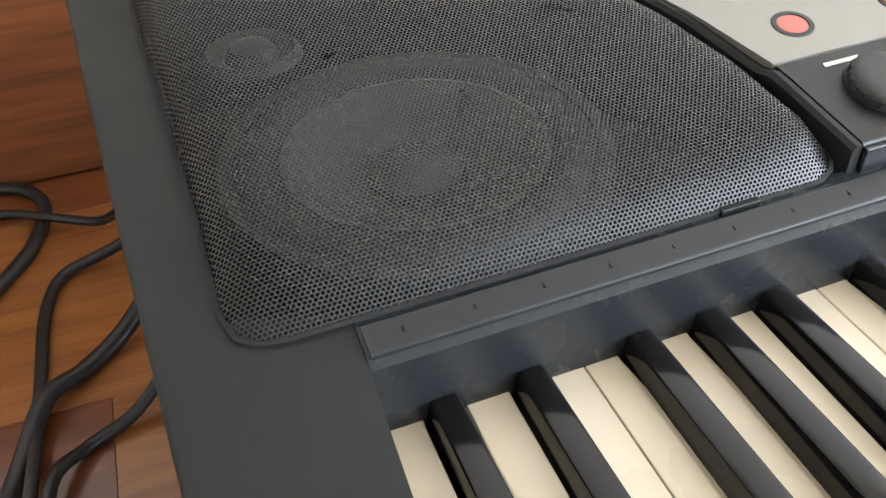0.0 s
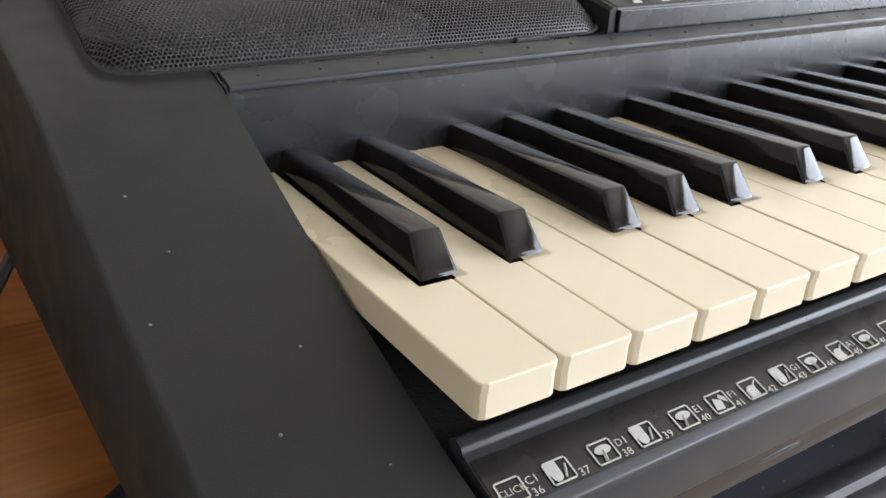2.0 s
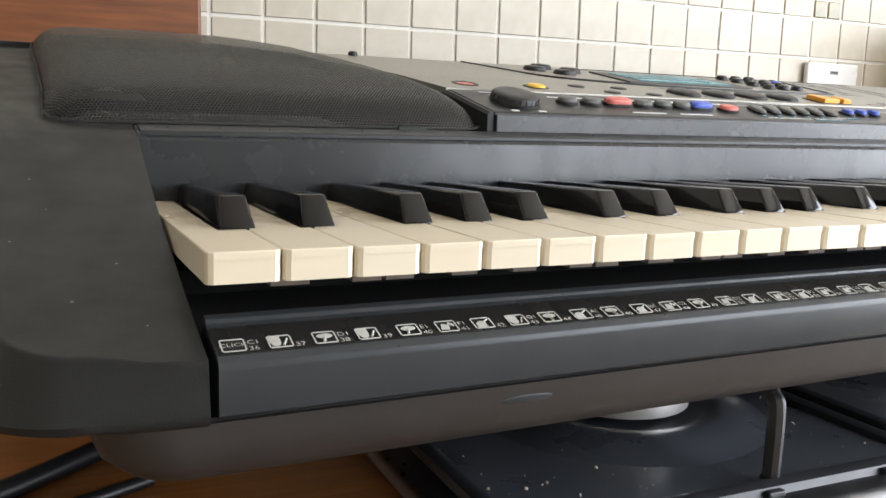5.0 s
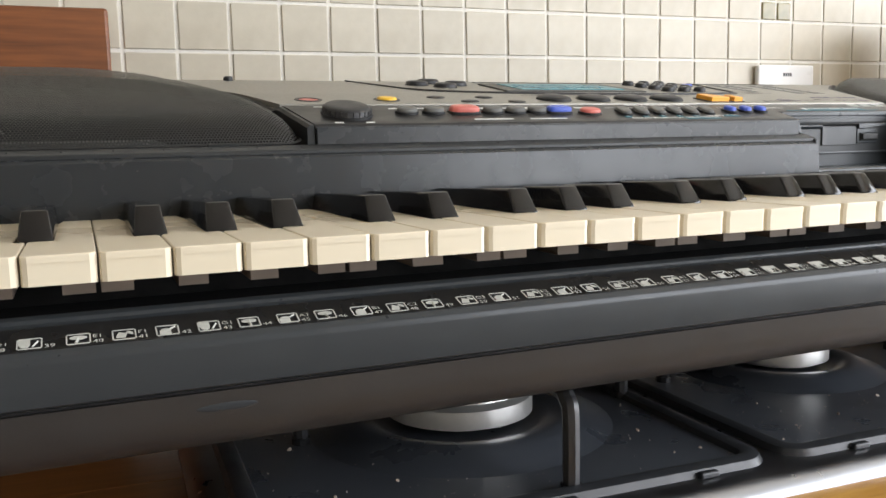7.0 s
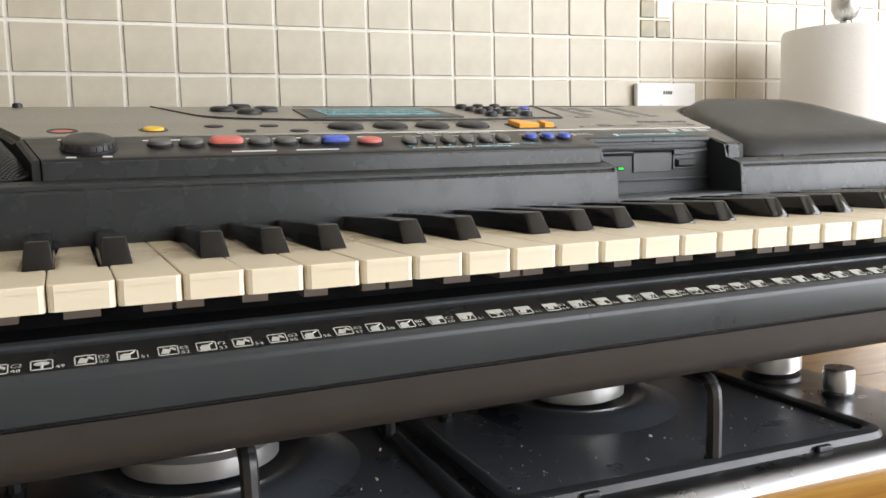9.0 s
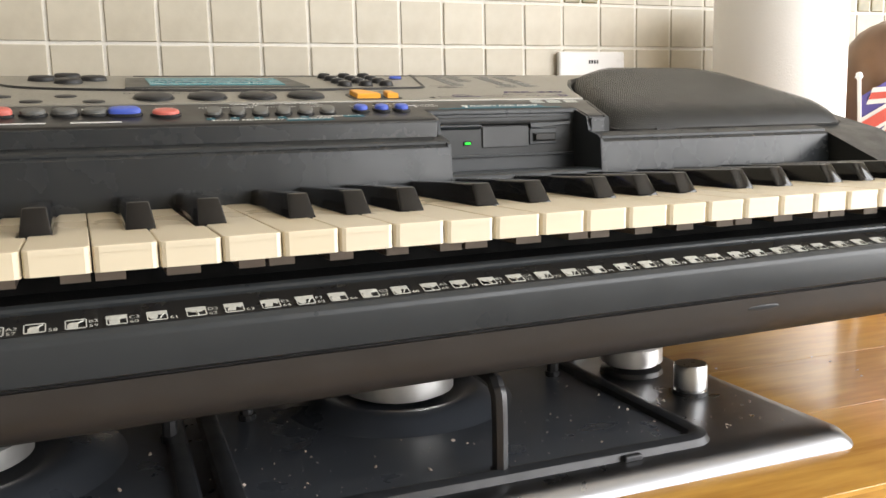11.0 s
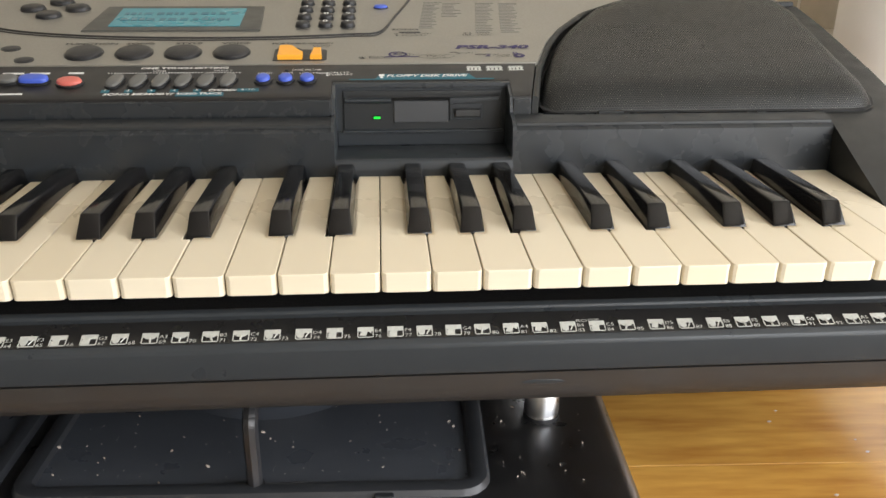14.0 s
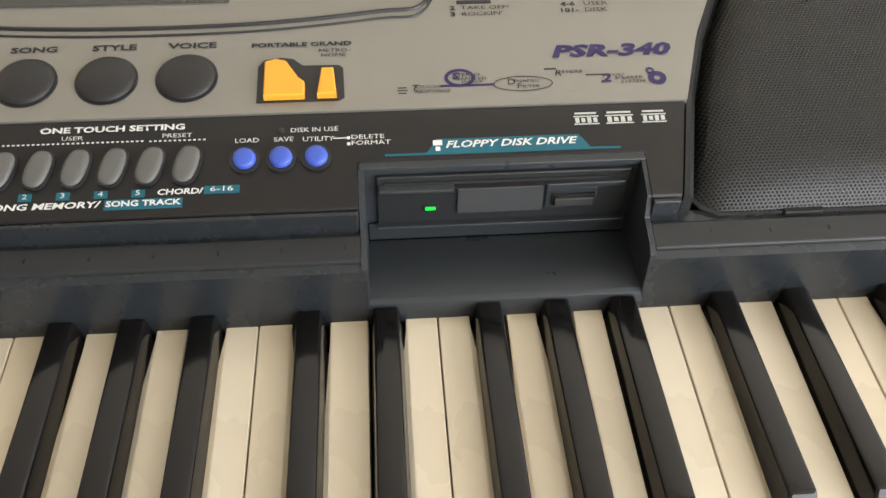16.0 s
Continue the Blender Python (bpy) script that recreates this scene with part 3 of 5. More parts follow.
def white_key_mesh(k, last=False, stub=True):
    x0, x1 = 0.0003, PITCH - 0.0003
    left, right = x0, x1
    if (k - 1) % 7 in OFFS and k > 0:
        left = OFFS[k - 1] + BHALF
    if k in OFFS and not last:
        right = PITCH + OFFS[k] - BHALF
    yc = BLACKFRONT - 0.0012
    ol = [(x0, 0.0022), (x0 + 0.0007, 0.0007), (x0 + 0.0022, 0.0), (x1 - 0.0022, 0.0), (x1 - 0.0007, 0.0007), (x1, 0.0022)]
    ol += [(x1, yc), (right, yc)] if right < x1 else []
    ol += [(right, 0.1448), (left, 0.1448)]
    ol += [(left, yc), (x0, yc)] if left > x0 else []
    # plate with a rounded rim, its outline drawn in step by step
    bm = bmesh.new()

    def drawn_in(d):
        n, res = len(ol), []
        for i in range(n):
            a, b, c = Vector(ol[i - 1]), Vector(ol[i]), Vector(ol[(i + 1) % n])
            u, v = (b - a).normalized(), (c - b).normalized()
            nu, nv = Vector((-u.y, u.x)), Vector((-v.y, v.x))
            k = nu + nv
            res.append(b + k * (d / (1 + nu.dot(nv))))
        return res
    rims = [[bm.verts.new((p[0], p[1], z)) for p in drawn_in(d)] for d, z in ((0.0, 0.9974), (0.0, 0.9995), (0.00015, 0.99985), (0.0005, 1.0))]
    for a, b in zip(rims[:-1], rims[1:]):
        for i in range(len(a)):
            bm.faces.new((a[i], a[(i + 1) % len(a)], b[(i + 1) % len(a)], b[i]))
    bm.faces.new(rims[0])
    bmesh.ops.triangulate(bm, faces=[bm.faces.new(rims[-1])])
    ol2 = [(x, y + 0.0004 if y < 0.003 else y) for x, y in ol]
    slab(bm, ol2, 0.9900, 0.9975)
    whole = len(bm.faces)
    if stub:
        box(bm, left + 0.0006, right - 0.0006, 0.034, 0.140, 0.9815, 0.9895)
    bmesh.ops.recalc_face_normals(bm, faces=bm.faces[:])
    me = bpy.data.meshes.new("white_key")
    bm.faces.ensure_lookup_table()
    # stub faces get the colour with the under-key shade in it
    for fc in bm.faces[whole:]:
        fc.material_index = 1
    bm.to_mesh(me)
    bm.free()
    me.materials.append(IVORY)
    me.materials.append(STUB)
    return me


shapes = {k: white_key_mesh(k) for k in range(7)}
final, first = white_key_mesh(0, True), white_key_mesh(0, False, False)
for i in range(WHITES):
    place("white_key", final if i == WHITES - 1 else first if i == 0 else shapes[i % 7], KB, "", Matrix.Translation((i * PITCH, 0, random.uniform(-0.0002, 0.0002))))

bm = bmesh.new()
lo = [(-0.0063, BLACKFRONT), (0.0063, BLACKFRONT), (0.0063, 0.1448), (-0.0063, 0.1448)]
mid = [(-0.0062, BLACKFRONT + 0.0006), (0.0062, BLACKFRONT + 0.0006), (0.0062, 0.1448), (-0.0062, 0.1448)]
hi = [(-0.0048, BLACKFRONT + 0.0088), (0.0048, BLACKFRONT + 0.0088), (0.0048, 0.1448), (-0.0048, 0.1448)]
rings = [[bm.verts.new((x, y, z - (0.0032 if z > 1.01 and y > 0.1 else 0))) for x, y in o] for o, z in ((lo, 0.9905), (mid, 1.0005), (hi, 1.0112))]
for a, b in zip(rings[:-1], rings[1:]):
    for i in range(4):
        bm.faces.new((a[i], a[(i + 1) % 4], b[(i + 1) % 4], b[i]))
bm.faces.new(rings[0]), bm.faces.new(rings[-1])
es = [e for e in bm.edges if (e.verts[0].co.z + e.verts[1].co.z) > 2.0005 and min(e.verts[0].co.y, e.verts[1].co.y) < 0.15]
bmesh.ops.bevel(bm, geom=es, offset=0.0011, segments=3, affect="EDGES", profile=0.5)
bmesh.ops.recalc_face_normals(bm, faces=bm.faces[:])
bme = bpy.data.meshes.new("black_key")
bm.to_mesh(bme)
bm.free()
bme.shade_smooth()
bme.set_sharp_from_angle(angle=radians(50))
bme.materials.append(EBONY)
for i in range(WHITES - 1):
    if i % 7 in OFFS:
        place("black_key", bme, KB, "", Matrix.Translation(((i + 1) * PITCH + OFFS[i % 7], 0, 0)))

# ---- disk drive ----
drive = part("disk_bay", box(bmesh.new(), BAY0, BAY1, 0.1800, 0.1812, 1.0095, 1.0480), SLATE, KB, "recessed bay with a floppy disk drive")
for x0, x1, t0, t1 in ((BAY0 - 0.0016, BAY0 + 0.0006, 0.0, 0.0022), (BAY1 - 0.0006, BAY1 + 0.0016, -0.0022, 0.0)):
    bm = bmesh.new()
    v = [(0.1446, 1.0060), (0.1466, 1.0290), (0.1500, 1.0316), (0.1612, 1.0345), (0.1640, 1.0440), (0.1790, 1.0492), (0.1822, 1.0492), (0.1822, 1.0060)]
    prism(bm, v, x0, x1, 0.0003)
    part("bay_side", bm, SLATE, drive)
part("bay_lip", box(bmesh.new(), BAY0 - 0.0012, BAY1 + 0.0012, 0.1785, 0.1822, 1.0468, 1.0500, 0.0006), SLATE, drive)
part("back_strip", box(bmesh.new(), BAY0 + 0.001, BAY1 - 0.001, 0.1786, 0.1800, 1.0098, 1.0190, 0.0004), SLATE, drive)
part("bezel", box(bmesh.new(), 0.5420, 0.6425, 0.1782, 0.1801, 1.0195, 1.0452, 0.0006), LEDGE, drive)
part("bezel_ridge", box(bmesh.new(), 0.5415, 0.6430, 0.1752, 0.1785, 1.0188, 1.0204, 0.0005), SLATE, drive, "pale worn lower edge")
part("slot", box(bmesh.new(), 0.5450, 0.6400, 0.1776, 0.1784, 1.0410, 1.0424), DARK, drive)
# upper lip, cut back at the middle, with a sloping step above the eject button
part("bezel_lip", prism(bmesh.new(), [(0.1784, 1.0372), (0.1764, 1.0376), (0.1750, 1.0392), (0.1752, 1.0402), (0.1784, 1.0412)], 0.5432, 0.5722, 0.0003), SLATE, drive)
part("bezel_lip", prism(bmesh.new(), [(0.1784, 1.0392), (0.1764, 1.0396), (0.1754, 1.0404), (0.1784, 1.0412)], 0.5726, 0.6086, 0.0002), PANELBLACK, drive)
bm = slab(bmesh.new(), [(0.6090, 1.0372), (0.6180, 1.0372), (0.6196, 1.0386), (0.6400, 1.0390), (0.6400, 1.0412), (0.6090, 1.0408)], 0.0, 0.0030, 0.0004)
bmesh.ops.transform(bm, matrix=pose(0, 0.1784, 0, 90), verts=bm.verts[:])
part("bezel_lip", bm, SLATE, drive)
part("shutter", box(bmesh.new(), 0.5738, 0.6082, 0.1770, 0.1786, 1.0250, 1.0388, 0.0004), FLAP, drive, "grey dust flap")
part("eject_surround", box(bmesh.new(), 0.6092, 0.6300, 0.1772, 0.1786, 1.0262, 1.0370, 0.0005), SLATE, drive)
bm = bmesh.new()
for a, b, c, d in ((0.6118, 0.6290, 1.0335, 1.0341), (0.6118, 0.6290, 1.0281, 1.0287), (0.6118, 0.6124, 1.0287, 1.0335), (0.6284, 0.6290, 1.0287, 1.0335)):
    box(bm, a, b, 0.1764, 0.1774, c, d)
part("button_frame", bm, DARK, drive)
part("eject_button", box(bmesh.new(), 0.6126, 0.6282, 0.1746, 0.1774, 1.0289, 1.0333, 0.0006), GREYFRAME, drive)
part("lamp_window", box(bmesh.new(), 0.5600, 0.5662, 0.1776, 0.1786, 1.0268, 1.0296, 0.0004), DARK, drive)
part("status_light", box(bmesh.new(), 0.5610, 0.5652, 0.1769, 0.1784, 1.0275, 1.0289, 0.0003), LED, drive, "lit green lamp")

# ---- buttons ----
def button(name, x, y, rx, ry, h, material, collar=None, dome=0.35, label="", turn=0.0, power=2.0, sunk=False):
    def ring(bm, prof, grow=0.0):
        rs = []
        for r, z in prof:
            rs.append([bm.verts.new(((rx * r + grow) * math.copysign(abs(math.cos(a)) ** (2 / power), math.cos(a)),
                                     (ry * r + grow) * math.copysign(abs(math.sin(a)) ** (2 / power), math.sin(a)), z))
                       for a in [2 * math.pi * i / 28 for i in range(28)]])
        for a, b in zip(rs[:-1], rs[1:]):
            for i in range(28):
                bm.faces.new((a[i], a[(i + 1) % 28], b[(i + 1) % 28], b[i]))
        bm.faces.new(rs[0]), bm.faces.new(rs[-1])
        return bm
    m = on_panel(x, y, 0.0) @ pose(0, 0, 0, 0, 0, turn)
    ob = part(name, ring(bmesh.new(), [(1, -0.003), (1, h * 0.6), (0.94, h * 0.86), (0.82, h), (0.5, h * (1 + dome * 0.15))]), material, KB, label, m, smooth=True)
    if sunk:
        bm = lathe(bmesh.new(), [(1.00, -0.002), (1.02, 0.0012), (1.30, 0.0012), (1.36, 0.0009), (1.38, -0.002)], 32, (0, 0), rx, ry)
        part("collar", bm, RUBBER, ob, smooth=True)
    elif collar is not None:
        part("collar", ring(bmesh.new(), [(1, -0.003), (1, 0.0013)], collar), RUBBER, ob, "", None)
    return ob


for x in (0.3730, 0.4050, 0.4365, 0.4680):
    button("select_button", x, 0.2235, 0.0116, 0.0118, 0.0034, RUBBER, 0.0008, 1.6)
for k in range(6):
    button("setting_button", 0.4025 + 0.01370 * k, 0.1832, 0.0044, 0.0079, 0.0026, GREYBTN, 0.0008, 0.3, turn=-14, power=2.6)
for x in (0.4926, 0.5064, 0.5198):
    button("disk_button", x, 0.1842, 0.0044, 0.0044, 0.0034, BLUEBTN, 0.0014, 0.4)
button("record_button", 0.3755, 0.1820, 0.0075, 0.0050, 0.0032, REDBTN, 0.0010)
button("start_button", 0.3535, 0.1845, 0.0088, 0.0042, 0.0040, BLUEBTN, 0.0008, power=3)
for x in (0.2494, 0.2668, 0.3066, 0.3226, 0.3380):
    button("style_button", x, 0.1855, 0.0066, 0.0046, 0.0034, GREYBTN, 0.0008)
button("intro_button", 0.2870, 0.1855, 0.0098, 0.0044, 0.0042, REDBTN, 0.0008, power=3)
for x, y in ((0.2880, 0.2330), (0.3050, 0.2150), (0.3235, 0.2330), (0.3385, 0.2130)):
    button("mode_button", x, y, 0.0056, 0.0044, 0.0016, RUBBER, 0.0006)
for x, y in ((0.3090, 0.3200), (0.3250, 0.3370), (0.3255, 0.3030), (0.3415, 0.3200)):
    button("cursor_button", x, y, 0.0088, 0.0074, 0.0040, RUBBER, 0.0006)
button("demo_button", 0.2500, 0.2225, 0.0064, 0.0060, 0.0026, YELLOWBTN, sunk=True)
button("power_button", 0.1990, 0.2225, 0.0064, 0.0060, 0.0010, REDBTN, sunk=True)
button("help_button", 0.5670, 0.3230, 0.0052, 0.0034, 0.0030, BLUEBTN, 0.0005)
dial = button("volume_dial", 0.2115, 0.1835, 0.0140, 0.0140, 0.0056, RUBBER, 0.0010, 0.1, "black ribbed volume dial")
bm = bmesh.new()
for k in range(24):
    a = 2 * math.pi * k / 24
    tube(bm, [(0.0139 * math.cos(a), 0.0139 * math.sin(a), 0.0012), (0.0137 * math.cos(a), 0.0137 * math.sin(a), 0.0042)], 0.0005, 5)
part("grip_ribs", bm, RUBBER, dial)

KEYTEXT = ("123", "456", "789", "-0+")
for r in range(4):
    for c in range(3):
        x, y = 0.5110 + 0.0160 * c, 0.3320 - 0.0183 * r
        b = button("number_button", x, y, 0.0050, 0.0046, 0.0042, RUBBER, 0.0006, 0.6)
        lettering(KEYTEXT[r][c], 0.0068, WHITEINK, b, pose(0, 0, 0.0049), stretch=1.2)
        bm = box(bmesh.new(), x - 0.0040, x + 0.0040, -0.0002, 0.0002, 0, 0.0002)
        bmesh.ops.transform(bm, matrix=on_panel(0, y - 0.0074, 0.0010), verts=bm.verts[:])
        part("rule", bm, DARKINK, KB)

# piano-shaped pair of orange buttons in a black recess
rec = part("recess", slab(bmesh.new(), [(-0.0175, -0.0108), (0.0150, -0.0108), (0.0172, -0.0092), (0.0168, 0.0060), (0.0150, 0.0078), (0.0005, 0.0080),
                                        (-0.0035, 0.0118), (-0.0090, 0.0126), (-0.0150, 0.0115), (-0.0175, 0.0080)], -0.002, 0.0004), RUBBER, KB, "black recess", on_panel(0.5137, 0.2200, 0.0009))
part("piano_button", slab(bmesh.new(), [(-0.0145, -0.0100), (0.0015, -0.0100), (0.0015, -0.0030), (0.0000, -0.0015), (-0.0020, -0.0005), (-0.0035, 0.0040), (-0.0060, 0.0082), (-0.0100, 0.0094), (-0.0145, 0.0080)], 0.0, 0.0036, 0.0006), ORANGE, rec)
part("metronome_button", slab(bmesh.new(), [(0.0065, -0.0098), (0.0142, -0.0098), (0.0130, 0.0040), (0.0082, 0.0040)], 0.0, 0.0036, 0.0006), ORANGE, rec)

# display
def on_flat(bm, x, y, up):
    bmesh.ops.transform(bm, matrix=on_panel(x, y, up), verts=bm.verts[:])
    return bm


disp = part("display", on_flat(slab(bmesh.new(), [(-0.062, -0.0315), (0.061, -0.0315), (0.058, 0.0275), (-0.058, 0.0275)], -0.004, 0.0014, 0.0004), 0.4210, 0.2970, 0.0006), LCDFRAME, KB, "liquid crystal display in a grey-green surround")
part("screen", on_flat(box(bmesh.new(), -0.045, 0.046, -0.0235, 0.0200, 0, 0.0007), 0.4205, 0.2970, 0.0018), LCD, disp, "lit teal screen")
bm = bmesh.new()
rng = random.Random(4)
for row in (0.006, -0.008):
    x = -0.040
    while x < 0.039:
        w = rng.uniform(0.002, 0.006)
        box(bm, x, x + w, row - 0.0028, row + 0.0028, 0.0007, 0.0009)
        x += w + rng.uniform(0.001, 0.004)
tagged(part("display_print", on_flat(bm, 0.4205, 0.2970, 0.0018), LCDINK, disp), kind="stuff")
# raised dark lines round the display field
for shift, r in ((0.0, 0.0010), (0.0042, 0.0006)):
    base = [(0.262, 0.352), (0.276, 0.312), (0.289, 0.284), (0.314, 0.268), (0.362, 0.2568), (0.42, 0.2515), (0.49, 0.2518), (0.545, 0.2575), (0.5660, 0.2630), (0.5775, 0.300), (0.588, 0.338), (0.591, 0.352)]
    pts = [(x, y - shift * (1 if y < 0.3 else 0) , panel_z(y - shift) + 0.0009) for x, y in base]
    part("field_line", tube(bmesh.new(), smooth_line(pts, 6), r, 6), RUBBER, KB, "dark curved line")
part("stand_slot", on_flat(box(bmesh.new(), -0.16, 0.16, -0.0016, 0.0016, 0, 0.0004), 0.53, 0.3490, 0.0008), DARK, KB, "slot for the music stand")

# ---- lettering on the panel ----
def say(text, x, y, size, ink, stretch=1.25, shear=0.0, align="CENTER", bold=0.0, up=None):
    up = up if up is not None else (0.0011 if y > 0.2045 else 0.0004)
    return lettering(text, size, ink, KB, on_panel(x, y, up), align, stretch, shear, bold=bold)


def bar(x, y, w, h, ink, up=None, slant=0.0, name="print_block"):
    up = up if up is not None else (0.0010 if y > 0.2045 else 0.0003)
    bm = bmesh.new()
    vs = [bm.verts.new(p) for p in ((-w / 2 - slant, -h / 2, 0), (w / 2 + slant, -h / 2, 0), (w / 2 - slant * 0, h / 2, 0), (-w / 2, h / 2, 0))]
    bm.faces.new(vs)
    r = bmesh.ops.extrude_face_region(bm, geom=bm.faces[:])
    bmesh.ops.translate(bm, vec=(0, 0, -0.0003), verts=[v for v in r["geom"] if isinstance(v, bmesh.types.BMVert)])
    return part(name, bm, ink, KB, "", on_panel(x, y, up))


for word, x in (("FUNCTION", 0.3735), ("SONG", 0.4055), ("STYLE", 0.4375), ("VOICE", 0.4690)):
    say(word, x, 0.2405, 0.0042, DARKINK, 1.6, bold=0.00012)
say("PORTABLE GRAND", 0.5135, 0.2395, 0.0031, DARKINK, 1.55, bold=0.0001)
say("METRO-", 0.5270, 0.2358, 0.0026, DARKINK, 1.4)
say("NOME", 0.5265, 0.2332, 0.0026, DARKINK, 1.4)
say("ONE TOUCH SETTING", 0.4420, 0.1995, 0.0036, WHITEINK, 1.5, bold=0.00012)
say("USER", 0.4270, 0.1960, 0.0026, WHITEINK, 1.4)
say("PRESET", 0.4665, 0.1958, 0.0026, WHITEINK, 1.4)
for k in range(32):
    bar(0.3960 + 0.00185 * k, 0.1941, 0.0009, 0.0005, WHITEINK, name="dot")
for k in range(12):
    bar(0.4565 + 0.00185 * k, 0.1939, 0.0009, 0.0005, WHITEINK, name="dot")
button("lamp_lens", 0.5062, 0.1965, 0.0012, 0.0012, 0.0008, RUBBER)
say("LOAD", 0.4932, 0.1925, 0.0029, WHITEINK, 1.2)
say("SAVE", 0.5072, 0.1925, 0.0029, WHITEINK, 1.2)
say("UTILITY", 0.5205, 0.1922, 0.0029, WHITEINK, 1.2)
say("DISK IN USE", 0.5190, 0.1963, 0.0029, WHITEINK, 1.2)
bar(0.5290, 0.1924, 0.0055, 0.0003, WHITEINK)
say("DELETE", 0.5330, 0.1924, 0.0028, WHITEINK, 1.4, align="LEFT")
say("FORMAT", 0.5330, 0.1898, 0.0028, WHITEINK, 1.4, align="LEFT")
for y in (0.1924, 0.1898):
    bar(0.5322, y, 0.0012, 0.0012, WHITEINK)
say("SONG MEMORY/", 0.4400, 0.1682, 0.0036, WHITEINK, 1.55, 0.15, align="RIGHT", bold=0.0001)
bar(0.4560, 0.1680, 0.0285, 0.0042, TEALINK)
say("SONG TRACK", 0.4560, 0.1680, 0.0033, WHITEINK, 1.3, bold=0.0001, up=0.0006)
say("CHORD/", 0.4690, 0.1722, 0.0033, WHITEINK, 1.3, 0.1, bold=0.0001)
bar(0.4845, 0.1726, 0.0130, 0.0034, TEALINK)
say("6-16", 0.4845, 0.1726, 0.0030, WHITEINK, 1.6, up=0.0006)
for k in range(5):
    x = 0.3990 + 0.0137 * k
    bar(x, 0.1722, 0.0048, 0.0032, TEALINK)
    say(str(k + 1), x, 0.1722, 0.0030, WHITEINK, 1.4, up=0.0006)
bar(0.5942, 0.1875, 0.0560, 0.0060, TEALINK, slant=0.004)
bar(0.5920, 0.1842, 0.0920, 0.0009, TEALINK)
say("FLOPPY DISK DRIVE", 0.5948, 0.1875, 0.0043, WHITEINK, 1.35, 0.3, bold=0.0001, up=0.0006)
for x in (0.5665, ):
    bar(x, 0.1886, 0.0036, 0.0022, WHITEINK, up=0.0006)
    bar(x, 0.1860, 0.0018, 0.0018, WHITEINK, up=0.0006)
for x, w in ((0.6262, 0.0100), (0.6396, 0.0112), (0.6535, 0.0100)):
    # three small white badges: a caption line over an outlined block
    bar(x, 0.1996, w * 0.86, 0.0007, ICONINK)
    for dy, ww, hh in ((0.0012, w, 0.0004), (-0.0022, w, 0.0004)):
        bar(x, 0.1970 + dy, ww, hh, ICONINK)
    for k, hh in enumerate((0.0024, 0.0018, 0.0024, 0.0020)):
        bar(x - w * 0.36 + k * w * 0.24, 0.1965, w * 0.15, hh, ICONINK)
say("PSR-340", 0.6412, 0.2312, 0.0090, PURPLEINK, 1.62, 0.25, bold=0.0004)
say("T", 0.5586, 0.2142, 0.0046, DARKINK, 1.1, 0.3)
say("OUCH", 0.5640, 0.2148, 0.0026, DARKINK, 1.25, 0.2)
say("RESPONSE", 0.5660, 0.2124, 0.0024, DARKINK, 1.3, 0.2)
for k, w in enumerate((0.0030, 0.0040, 0.0034)):
    bar(0.5540, 0.2120 + 0.0014 * k, w, 0.0003, DARKINK)
say("S", 0.5758, 0.2198, 0.0048, PURPLEINK, 1.2, 0.1, bold=0.0002)
say("TEREO", 0.5812, 0.2204, 0.0023, DARKINK, 1.35)
say("SAMPLED", 0.5824, 0.2184, 0.0021, DARKINK, 1.4)
say("PIANO", 0.5824, 0.2166, 0.0021, DARKINK, 1.35)
bar(0.5800, 0.2151, 0.0215, 0.0010, PURPLEINK)
say("D", 0.5982, 0.2160, 0.0042, DARKINK, 1.2, 0.1)
say("YNAMIC", 0.6042, 0.2163, 0.0022, DARKINK, 1.35)
say("F", 0.6012, 0.2136, 0.0040, DARKINK, 1.2, 0.1)
say("ILTER", 0.6062, 0.2134, 0.0022, DARKINK, 1.35)
say("R", 0.6178, 0.2198, 0.0044, DARKINK, 1.2, 0.2)
say("EVERB", 0.6236, 0.2204, 0.0024, DARKINK, 1.3, 0.2)
bar(0.6330, 0.2186, 0.0075, 0.0006, DARKINK)
bar(0.6150, 0.2224, 0.0050, 0.0006, DARKINK)
say("2", 0.6372, 0.2164, 0.0062, PURPLEINK, 1.3, 0.2, bold=0.0002)
say("WAY", 0.6418, 0.2182, 0.0019, DARKINK, 1.5, 0.2)
say("SPEAKER", 0.6466, 0.2164, 0.0023, DARKINK, 1.3, 0.2)
say("SYSTEM", 0.6480, 0.2142, 0.0023, DARKINK, 1.3, 0.2)


def hoop(x, y, rx, ry, w, ink):
    bm = bmesh.new()
    a = [bm.verts.new((rx * math.cos(t), ry * math.sin(t), 0)) for t in [2 * math.pi * k / 32 for k in range(32)]]
    b = [bm.verts.new(((rx - w) * math.cos(t), (ry - w) * math.sin(t), 0)) for t in [2 * math.pi * k / 32 for k in range(32)]]
    for k in range(32):
        bm.faces.new((a[k], a[(k + 1) % 32], b[(k + 1) % 32], b[k]))
    part("ring_mark", bm, ink, KB, "", on_panel(x, y, 0.0011))


